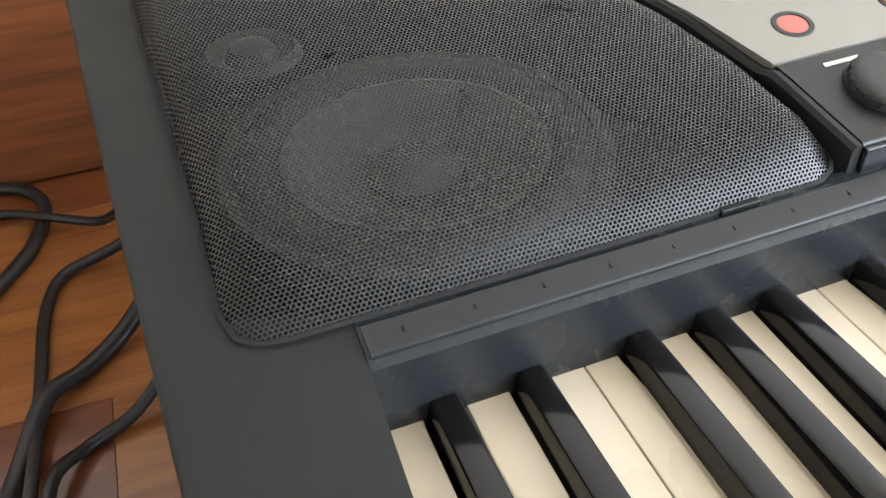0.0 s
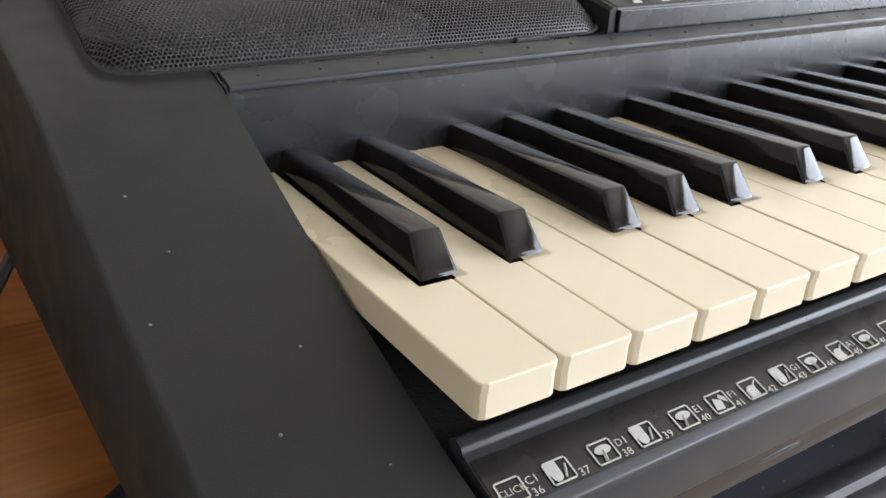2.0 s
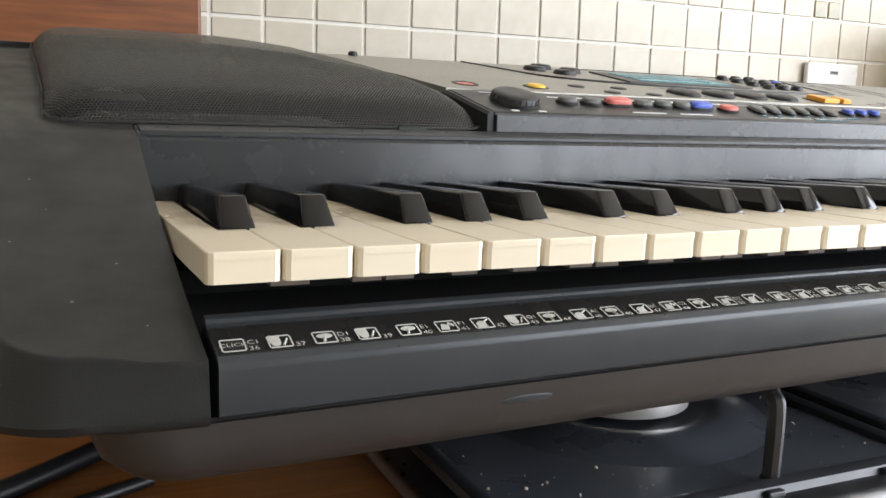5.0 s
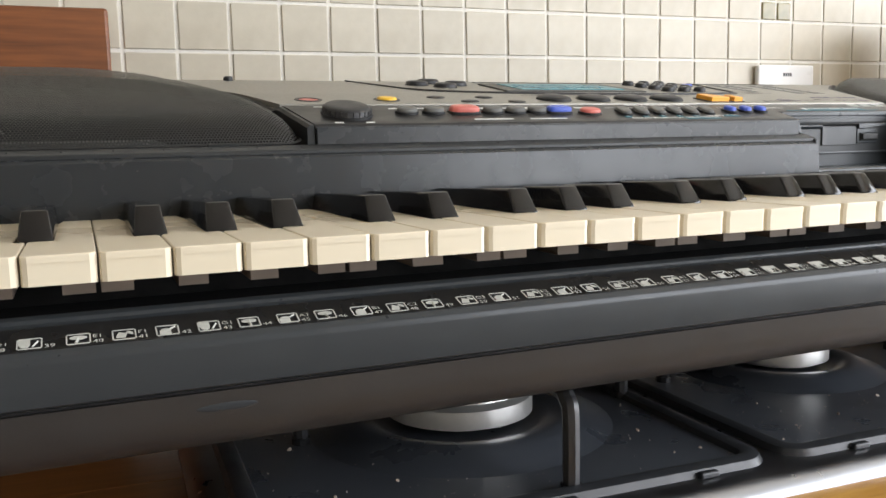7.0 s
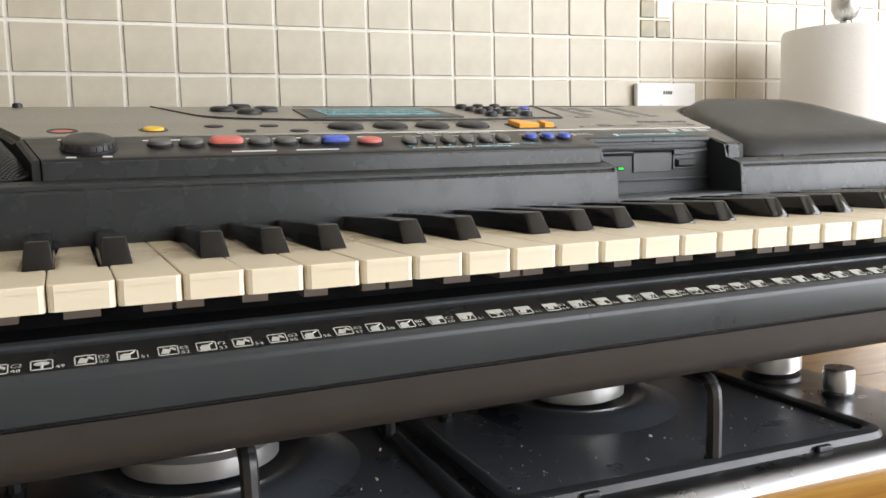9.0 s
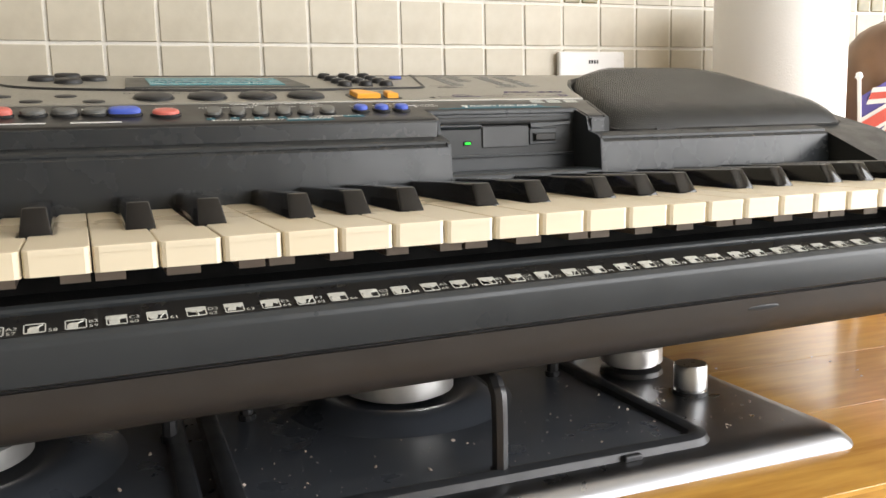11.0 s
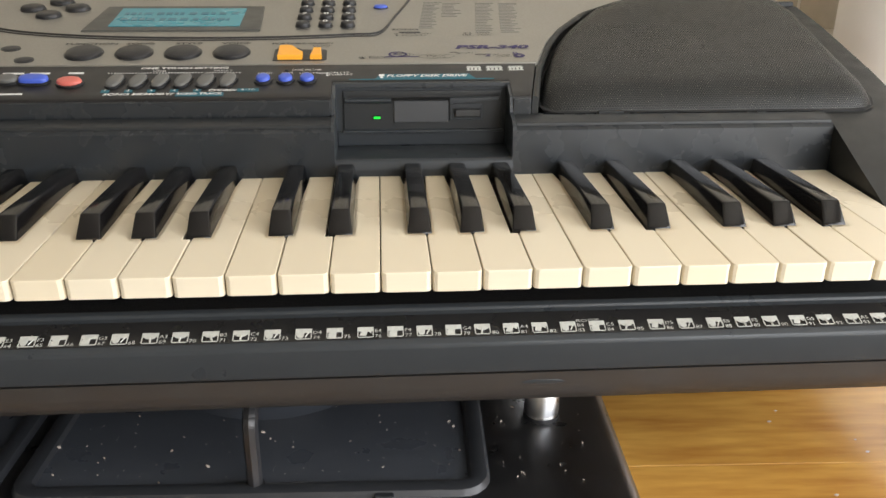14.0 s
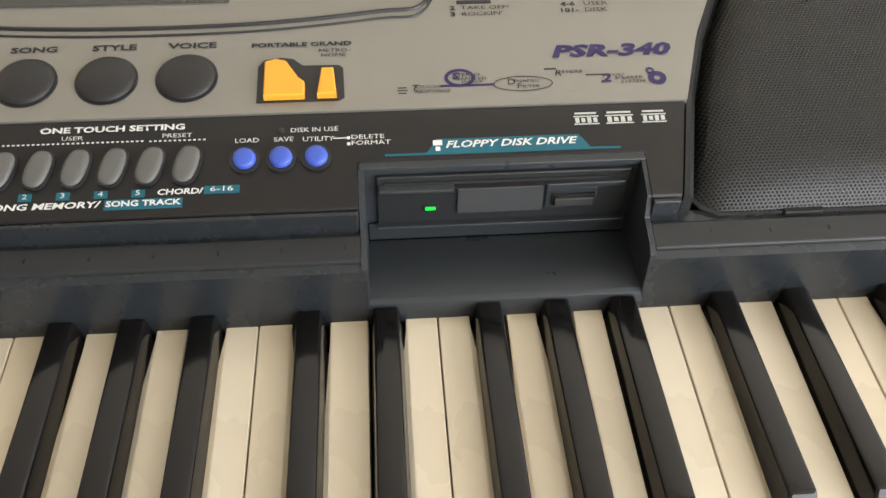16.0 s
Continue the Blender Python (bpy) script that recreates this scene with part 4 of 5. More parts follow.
hoop(0.6030, 0.2150, 0.0122, 0.0040, 0.0004, DARKINK)
hoop(0.6585, 0.2158, 0.0038, 0.0036, 0.0024, PURPLEINK)
hoop(0.5775, 0.2190, 0.0062, 0.0048, 0.0014, PURPLEINK)
hoop(0.6562, 0.2198, 0.0018, 0.0016, 0.0008, PURPLEINK)
for n, word, y in (("2", "TAKE OFF!", 0.2582), ("3", "ROCKIN'", 0.2544)):
    say(n, 0.5775, y, 0.0036, DARKINK, 1.4, bold=0.0001)
    say(word, 0.5810, y, 0.0032, DARKINK, 1.4, align="LEFT")
for a, word, y in (("4-6", "USER", 0.2590), ("101-", "DISK", 0.2551)):
    say(a, 0.6278, y, 0.0034, DARKINK, 1.4, bold=0.0001)
    say(word, 0.6345, y, 0.0034, DARKINK, 1.4, align="LEFT")
bar(0.5870, 0.2620, 0.0150, 0.0022, DARKINK)
say("SONG", 0.5840, 0.2680, 0.0046, DARKINK, 1.5, bold=0.0001)
# lists too small to read stay bars
rng = random.Random(7)
for x0, y0, y1 in ((0.594, 0.272, 0.338), (0.612, 0.300, 0.338), (0.634, 0.262, 0.338), (0.652, 0.262, 0.338)):
    y = y0
    while y < y1:
        w = rng.uniform(0.008, 0.015)
        bar(x0 + w / 2 + (y - y0) * 0.1, y, w, 0.0011, GREYINK)
        y += 0.0038
for x in (0.2460, 0.2620, 0.2860, 0.3060, 0.3220, 0.3380, 0.3540, 0.3760):
    bar(x, 0.1945, rng.uniform(0.008, 0.013), 0.0018, WHITEINK)
bar(0.2040, 0.1985, 0.0160, 0.0020, WHITEINK)
bar(0.2020, 0.1660, 0.0050, 0.0018, WHITEINK)
bar(0.2200, 0.1660, 0.0050, 0.0018, WHITEINK)
for x in (0.3000, 0.3380):
    bar(x, 0.1700, 0.0260, 0.0014, WHITEINK)

# ---- percussion pictures and note numbers on the front band ----
NAMES = {0: "C", 2: "D", 4: "E", 5: "F", 7: "G", 9: "A", 11: "B"}
BAND = math.degrees(math.atan((0.9762 - 0.97155) / (0.0040 + 0.0098)))
rng = random.Random(11)
bm = bmesh.new()
note_spots = []
for s in range(61):
    o, k = divmod(s, 12)
    x = (o * 7 + ((k + 0.5) * 3 / 5 if k < 5 else 3 + (k - 4.5) * 4 / 7)) * PITCH - 0.0005
    y = -0.0062
    z = lerp(y, (-0.0098, 0.0040), (0.97155, 0.9762)) + 0.0003
    at = pose(x, y, z, BAND)
    note_spots.append((s, o, k, at))
    w, h, t = 0.0037, 0.0032, 0.00045
    one = bmesh.new()
    for a, b, c, d in ((-w + t, w - t, h - t, h), (-w + t, w - t, -h, -h + t), (-w, -w + t, -h + t, h - t), (w - t, w, -h + t, h - t)):
        box(one, a, b, c, d, 0, 0.0002)
    if o > 1:
        box(one, -w, w, h * 0.20, h, 0, 0.00025)
    kind = rng.randrange(4) if s else 4
    lean = rng.uniform(-0.5, 0.5)
    if kind == 0:      # drum: shell and skin
        box(one, -0.0026 + lean * 0.001, 0.0010 + lean * 0.001, -0.0026, 0.0000, 0, 0.0002)
        lathe(one, [(0.0017, 0.0001), (0.0017, 0.0003), (0, 0.0003)], 12, (-0.0005 + lean * 0.001, 0.0002), 1.0, 0.45)
        tube(one, [(0.0004, 0.0004, 0.0001), (0.0026, 0.0020, 0.0001)], 0.00032, 4)
    elif kind == 1:    # tilted cymbal on its stand
        lathe(one, [(0.0026, 0.0001), (0.0026, 0.0003), (0, 0.0003)], 14, (0.0, 0.0006), 1.0, 0.48)
        tube(one, [(0.0, 0.0004, 0.0001), (lean * 0.002, -0.0024, 0.0001)], 0.00050, 4)
    elif kind == 2:    # block and stick
        one.faces.new([one.verts.new(p) for p in ((-0.0028, -0.0020, 0.0002), (0.0002, -0.0024, 0.0002), (0.0010, 0.0004, 0.0002), (-0.0016, 0.0016, 0.0002))])
        one.faces.new([one.verts.new(p) for p in ((0.0004, 0.0010, 0.0002), (0.0026, -0.0008, 0.0002), (0.0028, 0.0008, 0.0002), (0.0012, 0.0022, 0.0002))])
    elif kind == 3:    # half-filled field with a round head
        box(one, -w + t, 0.0002, -0.0006, h - t, 0, 0.00022)
        lathe(one, [(0.0012, 0.0001), (0.0012, 0.0003), (0, 0.0003)], 10, (-0.0014, -0.0010), 1.3, 1.3)
        tube(one, [(0.0008, -0.0020, 0.0001), (0.0024, 0.0012, 0.0001)], 0.00035, 4)
    one.transform(at)
    tmp = bpy.data.meshes.new("tmp")
    one.to_mesh(tmp)
    one.free()
    bm.from_mesh(tmp)
    bpy.data.meshes.remove(tmp)
pictures = tagged(part("picture_strip", bm, ICONINK, KB, "row of small printed percussion pictures"), kind="stuff")
for s, o, k, at in note_spots:
    if s == 0:
        lettering("CLICK", 0.0026, ICONINK, KB, at @ pose(0, -0.0002, 0.0003), stretch=1.15)
    lettering(str(36 + s), 0.0030, ICONINK, KB, at @ pose(0.0042, -0.0026, 0.0003), "LEFT", 1.1)
    if k in NAMES:
        lettering(NAMES[k] + str(o + 1), 0.0030, ICONINK, KB, at @ pose(0.0041, 0.0006, 0.0003), "LEFT", 1.1)
lettering("ROOT", 0.0026, ICONINK, KB, note_spots[47][3] @ pose(0.0040, 0.0034, 0.0003), "LEFT", 1.5)
# scuffs on the cheek
for x, y, w in ((-0.045, 0.112, 0.0012), (-0.052, 0.068, 0.0010), (-0.020, 0.050, 0.0010), (-0.035, 0.028, 0.0011), (-0.015, 0.012, 0.0012), (-0.040, 0.090, 0.0008)):
    part("scuff", lathe(bmesh.new(), [(w / 2, 0), (0, 0.0002)], 7), SCUFF, KB, "", pose(x, y, side_z(y), math.degrees(math.atan(0.36))))
rng = random.Random(31)
for _ in range(9):
    t = rng.random()
    a, f = -166 + 26 * t + rng.gauss(0, 2), 0.90 - 0.42 * t + rng.gauss(0, 0.05)
    rr = 0.0310 - 0.0070 * f
    x, y = -0.0335 + rr * math.cos(radians(a)), 0.021 + rr * math.sin(radians(a))
    bm = bmesh.new()
    bmesh.ops.create_icosphere(bm, subdivisions=1, radius=1, matrix=pose(x, y, 0.955 + f * (side_z(y) - 0.955), rng.uniform(-35, 35), 0, a) @ Matrix.Diagonal((0.00018, rng.uniform(0.0003, 0.0016), rng.uniform(0.00012, 0.0003), 1)))
    part("scuff", bm, SCUFF, KB, "pale scuffed corner")
for x in (0.108, 0.640):
    bm = bmesh.new()
    bmesh.ops.create_icosphere(bm, subdivisions=3, radius=1, matrix=pose(x, -0.0085, 0.9452, 12) @ Matrix.Diagonal((0.0105, 0.0004, 0.0016, 1)))
    part("moulded_mark", bm, SLATE, KB, "", smooth=True)
part("stand_peg", lathe(bmesh.new(), [(0.0035, 1.078), (0.0035, 1.0845), (0.0025, 1.0855), (0, 1.0855)], 14, (0.172, 0.3500)), RUBBER, KB, smooth=True)


# ---- kitchen ----
TURN = -2.0
HOBM = pose(0.40, -0.0075, 0, 0, 0, TURN)      # hob's own frame: x along its front edge
hob = thing("gas_hob", "steel gas hob with black enamel trays set in the worktop", "hob", m=HOBM)
HX0, HX1, HY1 = -0.300, 0.296, 0.505


def loop_bar(pts, w, h, z):
    """A low rounded ridge that follows a closed outline."""
    bm = bmesh.new()
    n = len(pts)
    prof = [(-w, 0), (-w * 0.7, h * 0.7), (0, h), (w * 0.7, h * 0.7), (w, 0)]
    rings = []
    for i in range(n):
        a, b, c = Vector(pts[i - 1]), Vector(pts[i]), Vector(pts[(i + 1) % n])
        d = (c - a).normalized()
        nor = Vector((d.y, -d.x))
        rings.append([bm.verts.new((b.x + nor.x * u, b.y + nor.y * u, z + v)) for u, v in prof])
    for i in range(n):
        p, q = rings[i], rings[(i + 1) % n]
        for k in range(len(prof) - 1):
            bm.faces.new((p[k], p[k + 1], q[k + 1], q[k]))
    return bm


bm = bmesh.new()
rings = []
for d, z, c in ((0.0, TOP + 0.0002, 0.014), (0.0004, TOP + 0.0020, 0.014), (0.0045, HOBTOP - 0.0024, 0.013), (0.0090, HOBTOP - 0.0008, 0.012), (0.0150, HOBTOP, 0.010)):
    rings.append([bm.verts.new((x, y, z)) for x, y in rounded(HX0 + d, HX1 - d, -0.0080 + d, HY1 - d, c, 7)])
n = len(rings[0])
for a, c in zip(rings[:-1], rings[1:]):
    for i in range(n):
        bm.faces.new((a[i], a[(i + 1) % n], c[(i + 1) % n], c[i]))
bm.faces.new(rings[0]), bm.faces.new(rings[-1])
part("plate", bm, TRIM, hob, "satin steel plate with rolled edge", smooth=True)
for x0, x1 in ((HX0 + 0.022, -0.041), (-0.022, 0.212)):
    for y0, y1 in ((0.015, 0.240), (0.262, 0.485)):
        part("tray_ridge", loop_bar(rounded(x0, x1, y0, y1, 0.010), 0.0060, 0.0046, HOBTOP), GASKET, hob, smooth=True)
        part("tray_floor", slab(bmesh.new(), rounded(x0 + 0.002, x1 - 0.002, y0 + 0.002, y1 - 0.002, 0.014), HOBTOP - 0.0006, HOBTOP + 0.0006), ENAMEL, hob)

for x in (-0.150, -0.076, 0.016, 0.163):
    part("clip", box(bmesh.new(), x - 0.0050, x + 0.0050, 0.0062, 0.0100, HOBTOP, HOBTOP + 0.0030, 0.0008), GASKET, hob)


def burner(x, y, r, dished=True):
    flat = [(r * 1.02, HOBTOP), (r * 0.98, HOBTOP + 0.0030), (r * 0.86, HOBTOP + 0.0040), (0, HOBTOP + 0.0040)]
    dish = [(r * 2.15, HOBTOP), (r * 2.02, HOBTOP + 0.0010), (r * 1.84, HOBTOP + 0.0032), (r * 1.66, HOBTOP + 0.0060), (r * 1.48, HOBTOP + 0.0076), (r * 1.34, HOBTOP + 0.0076), (r * 1.22, HOBTOP + 0.0056), (r * 1.10, HOBTOP + 0.0036), (0, HOBTOP + 0.0036)]
    b = part("burner", lathe(bmesh.new(), dish if dished else flat, 48, (x, y)), ENAMEL if dished else IRON, hob, "domed enamel burner base" if dished else "low black burner base", smooth=True)
    z = HOBTOP + 0.0078
    part("burner_ring", lathe(bmesh.new(), [(0, z - 0.0020), (r * 0.84, z - 0.0020), (r * 0.84, z), (r, z + 0.0004), (r, z + 0.010), (r * 0.90, z + 0.0125), (r * 0.86, z + 0.017), (0, z + 0.017)], 48, (x, y)), ALU, b, "polished aluminium ring", smooth=True)
    bm = bmesh.new()
    for k in range(22):
        a = 2 * math.pi * k / 22
        tube(bm, [(x + r * q * math.cos(a), y + r * q * math.sin(a), z + 0.0142) for q in (0.80, 0.915)], 0.0011, 5)
    part("flame_ports", bm, DARK, b)
    part("burner_cap", lathe(bmesh.new(), [(r * 0.86, z + 0.0172), (r * 0.90, z + 0.0185), (r * 0.88, z + 0.0225), (r * 0.80, z + 0.0242), (0, z + 0.0246)], 40, (x, y)), IRON, b, smooth=True)


for x, y, r in ((-0.150, 0.131, 0.041), (0.090, 0.148, 0.033), (-0.150, 0.375, 0.030), (0.092, 0.375, 0.037)):
    burner(x, y, r)
burner(0.247, 0.136, 0.0200, False)


def pan_support(cx, cy, front):
    sup = thing("pan_support", "black cast-iron pan support with bent feet, standing on the hob", "pan support", "pan supports on the hob", m=HOBM)
    top = CASEBOTTOM - 0.0005
    for dx, dy, reach in ((0, -1, front), (0, 1, 0.088), (-1, 0, 0.098), (1, 0, 0.098)):
        line = [(0.046, top - 0.004), (reach - 0.012, top - 0.004), (reach - 0.003, top - 0.007), (reach, top - 0.014), (reach, HOBTOP + 0.0022)]
        bm = bmesh.new()
        pts = smooth_line([(cx + dx * a, cy + dy * a, b) for a, b in line], 5)
        tube(bm, pts, 0.0040, 8)
        part("bent_foot", bm, IRON, sup, smooth=True)
        part("rubber_tip", lathe(bmesh.new(), [(0.0048, HOBTOP + 0.0005), (0.0050, HOBTOP + 0.004), (0, HOBTOP + 0.004)], 10, (cx + dx * reach, cy + dy * reach)), RUBBER, sup)
    ringp = [(cx + 0.046 * math.cos(a), cy + 0.046 * math.sin(a), top - 0.004) for a in [2 * math.pi * k / 32 for k in range(33)]]
    part("hoop", tube(bmesh.new(), ringp, 0.0036, 6), IRON, sup, smooth=True)


for cx, cy, fr in ((-0.142, 0.131, 0.112), (0.097, 0.148, 0.130), (-0.142, 0.375, 0.10), (0.097, 0.375, 0.10)):
    pan_support(cx, cy, fr)


def hob_knob(x, y):
    bm = lathe(bmesh.new(), [(0.0095, HOBTOP), (0.0100, HOBTOP + 0.0025), (0.0090, HOBTOP + 0.003), (0.0100, HOBTOP + 0.004), (0.0100, HOBTOP + 0.0172), (0.0092, HOBTOP + 0.0185), (0, HOBTOP + 0.0185)], 36, (x, y))
    k = part("control_knob", bm, STEEL, hob, "brushed steel control knob", smooth=True)
    part("knob_foot", lathe(bmesh.new(), [(0.0105, HOBTOP), (0.0105, HOBTOP + 0.0022), (0.004, HOBTOP + 0.0024)], 28, (x, y)), RUBBER, k)


for y in (0.082, 0.225, 0.285, 0.345):
    hob_knob(0.253, y)

# crumbs and specks, past counting
rng = random.Random(21)
bm = bmesh.new()
for _ in range(300):
    x, y = rng.uniform(HX0 + 0.02, HX1 - 0.02), abs(rng.gauss(0.03, 0.06)) + 0.016
    if y > 0.24:
        continue
    s = rng.choice((0.00022, 0.00025, 0.0003, 0.0003, 0.0004, 0.0005, 0.0006, 0.0010)) * rng.uniform(0.6, 1.2)
    m = HOBM @ pose(x, y, HOBTOP + s * 0.3 + 0.0006, rng.uniform(0, 360), rng.uniform(0, 360), rng.uniform(0, 360)) @ Matrix.Diagonal((s * rng.uniform(0.8, 1.8), s, s * 0.6, 1))
    bmesh.ops.create_icosphere(bm, subdivisions=1, radius=1, matrix=m)
tagged(part("crumbs", bm, CRUMB), "pale crumbs and specks scattered on the hob", "crumbs", kind="stuff")
rng = random.Random(22)
bm = bmesh.new()
for _ in range(26):
    s = rng.uniform(0.0004, 0.0009)
    x, y = (rng.uniform(0.70, 0.95), rng.uniform(-0.02, 0.12)) if rng.random() < 0.6 else (rng.uniform(-0.16, 0.08), rng.uniform(0.0, 0.5))
    bmesh.ops.create_icosphere(bm, subdivisions=1, radius=1, matrix=pose(x, y, TOP + 0.0011) @ Matrix.Diagonal((s * 1.6, s, s * 0.6, 1)))
tagged(part("worktop_crumbs", bm, CRUMB), "small pale crumbs lying on the wooden worktop", "crumbs", kind="stuff")

# kitchen roll on its stand
RX, RY = 1.064, 0.420
roll = thing("kitchen_roll", "tall white paper kitchen roll upright on a steel stand", "kitchen roll")
part("paper", lathe(bmesh.new(), [(0.018, TOP + 0.012), (0.070, TOP + 0.012), (0.071, TOP + 0.014), (0.071, TOP + 0.304), (0.069, TOP + 0.308), (0.020, TOP + 0.308), (0.018, TOP + 0.304), (0.018, TOP + 0.012)], 64, (RX, RY)), PAPER, roll, "embossed white paper", smooth=True)
part("stand_base", lathe(bmesh.new(), [(0, TOP + 0.0005), (0.066, TOP + 0.0005), (0.066, TOP + 0.008), (0.062, TOP + 0.011), (0, TOP + 0.011)], 48, (RX, RY)), STEEL, roll, smooth=True)
part("stand_rod", tube(bmesh.new(), [(RX, RY, TOP + 0.01), (RX, RY, TOP + 0.322)], 0.006, 12), STEEL, roll, smooth=True)
part("stand_knob", lathe(bmesh.new(), [(0.006, TOP + 0.318), (0.012, TOP + 0.322), (0.0165, TOP + 0.333), (0.0160, TOP + 0.346), (0.009, TOP + 0.354), (0, TOP + 0.356)], 28, (RX, RY)), STEEL, roll, "round steel knob", smooth=True)

# wrapped loaf with a paper flag
loaf = thing("wrapped_loaf", "brown loaf-shaped parcel in clear and purple wrapping beside the kitchen roll", "parcel")
bm = bmesh.new()
bmesh.ops.create_icosphere(bm, subdivisions=4, radius=1, matrix=pose(1.262, 0.440, TOP + 0.145, 0, 0, 12) @ Matrix.Diagonal((0.095, 0.062, 0.145, 1)))
for v in bm.verts:
    q = noise.noise(v.co * 18) * 0.010 + noise.noise(v.co * 55) * 0.003
    v.co += (v.co - Vector((1.262, 0.44, TOP + 0.14))).normalized() * q
    v.co.z = max(v.co.z, TOP + 0.001)
part("body", bm, BROWN, loaf, "mottled brown wrapping", smooth=True)
bm = bmesh.new()
bmesh.ops.create_icosphere(bm, subdivisions=3, radius=1, matrix=pose(1.272, 0.385, TOP + 0.268, 0, 20, 10) @ Matrix.Diagonal((0.052, 0.035, 0.024, 1)))
for v in bm.verts:
    v.co += Vector((1, 0, 1)) * noise.noise(v.co * 40) * 0.006
part("gather", bm, PURPLE, loaf, "crumpled purple foil", smooth=True)
flag = thing("paper_flag", "small union flag on a white stick standing beside the parcel", "flag", m=pose(1.142, 0.365, TOP, 0, -3, -20))
part("stick", tube(bmesh.new(), [(0, 0, 0.0012), (0, 0, 0.212)], 0.0022, 8), FLAGWHITE, flag)
part("tip", lathe(bmesh.new(), [(0.002, 0.211), (0.0042, 0.214), (0.003, 0.219), (0, 0.220)], 12), WHITEPL, flag)


def flag_piece(poly, off, ink, name):
    """A patch of the drooping cloth: (u, v) from the hoist and up, cut fine so that it follows the folds."""
    bm = bmesh.new()
    f0 = bm.faces.new([bm.verts.new((u, v, 0)) for u, v in poly])
    bmesh.ops.triangulate(bm, faces=[f0])
    bmesh.ops.subdivide_edges(bm, edges=bm.edges[:], cuts=5, use_grid_fill=True)
    for vert in bm.verts:
        u, v = vert.co.x, vert.co.y
        vert.co = Vector((u * 0.95, -off - 0.010 * math.sin(u * 42 + v * 12) * min(1, u * 20), 0.122 + v + u * 0.36 + 0.006 * math.sin(u * 30)))
    r = bmesh.ops.extrude_face_region(bm, geom=bm.faces[:])
    bmesh.ops.translate(bm, vec=(0, 0.0004, 0), verts=[v for v in r["geom"] if isinstance(v, bmesh.types.BMVert)])
    part(name, bm, ink, flag)


W, H = 0.140, 0.070
flag_piece([(0.001, 0), (W, 0), (W, H), (0.001, H)], 0.0, FLAGBLUE, "cloth")
for a, b in (((0, 0), (W, H)), ((0, H), (W, 0))):
    d = (Vector(b) - Vector(a)).normalized()
    q = Vector((-d.y, d.x))
    A, B = Vector(a) + d * 0.012, Vector(b) - d * 0.012
    flag_piece([tuple(A + q * 0.008), tuple(A - q * 0.008), tuple(B - q * 0.008), tuple(B + q * 0.008)], 0.0008, FLAGWHITE, "saltire")
    flag_piece([tuple(A + q * 0.0032), tuple(A - q * 0.0032), tuple(B - q * 0.0032), tuple(B + q * 0.0032)], 0.0016, FLAGRED, "saltire")
for c, w in ((FLAGWHITE, 0.0115), (FLAGRED, 0.007)):
    o = 0.0024 if c is FLAGWHITE else 0.0032
    flag_piece([(0.001, H / 2 - w), (W, H / 2 - w), (W, H / 2 + w), (0.001, H / 2 + w)], o, c, "cross")
    flag_piece([(W / 2 - w, 0), (W / 2 + w, 0), (W / 2 + w, H), (W / 2 - w, H)], o + 0.0004, c, "cross")

# chopping board against the wall
board = thing("chopping_board", "thick chestnut-brown wooden board standing upright against the tiles", "board", m=pose(-0.126, 0.549, TOP, -0.5, 0, TURN))
part("plank", box(bmesh.new(), -0.230, 0.226, 0.0, 0.020, 0.0016, 0.293, 0.003), BOARDWOOD, board)

# mains leads left of the keyboard
Z = TOP + 0.0040
for pts, r in ((((-0.045, 0.372, 0.950), (-0.080, 0.440, 0.905), (-0.102, 0.469, Z + 0.008), (-0.137, 0.493, Z + 0.006), (-0.166, 0.516, Z), (-0.230, 0.528, Z), (-0.330, 0.500, Z)), 0.0032),
               (((-0.300, 0.505, Z), (-0.240, 0.540, Z), (-0.185, 0.550, Z), (-0.152, 0.541, Z), (-0.137, 0.513, Z), (-0.144, 0.474, Z), (-0.160, 0.445, Z), (-0.195, 0.400, Z), (-0.250, 0.350, Z)), 0.0046),
               (((-0.055, 0.400, 0.930), (-0.084, 0.432, 0.888), (-0.104, 0.437, Z + 0.005), (-0.128, 0.432, Z), (-0.139, 0.399, Z), (-0.143, 0.336, Z), (-0.146, 0.269, Z + 0.006), (-0.156, 0.190, Z), (-0.180, 0.100, Z), (-0.230, 0.010, Z)), 0.0036),
               (((-0.050, 0.368, 0.930), (-0.078, 0.372, 0.890), (-0.099, 0.359, Z + 0.004), (-0.119, 0.343, Z + 0.002), (-0.138, 0.326, Z + 0.006), (-0.152, 0.290, Z + 0.001), (-0.168, 0.235, Z + 0.001), (-0.172, 0.165, Z + 0.001), (-0.130, 0.116, Z + 0.001), (-0.085, 0.129, Z + 0.001), (-0.066, 0.144, Z + 0.001), (-0.048, 0.158, Z + 0.001), (-0.010, 0.190, Z + 0.001)), 0.0052),
               (((-0.050, 0.322, 0.925), (-0.075, 0.312, 0.890), (-0.096, 0.301, Z + 0.003), (-0.120, 0.291, Z), (-0.136, 0.268, Z + 0.008), (-0.140, 0.220, Z), (-0.126, 0.170, Z), (-0.112, 0.128, Z + 0.010), (-0.086, 0.1145, Z + 0.004), (-0.062, 0.122, Z), (-0.036, 0.124, Z), (0.0, 0.140, Z)), 0.0034)):
    lead = thing("mains_lead", "black mains lead looping down from the keyboard onto the worktop", "cable", "leads beside the keyboard")
    part("flex", tube(bmesh.new(), smooth_line(pts, 10), r, 10), CABLE, lead, smooth=True)
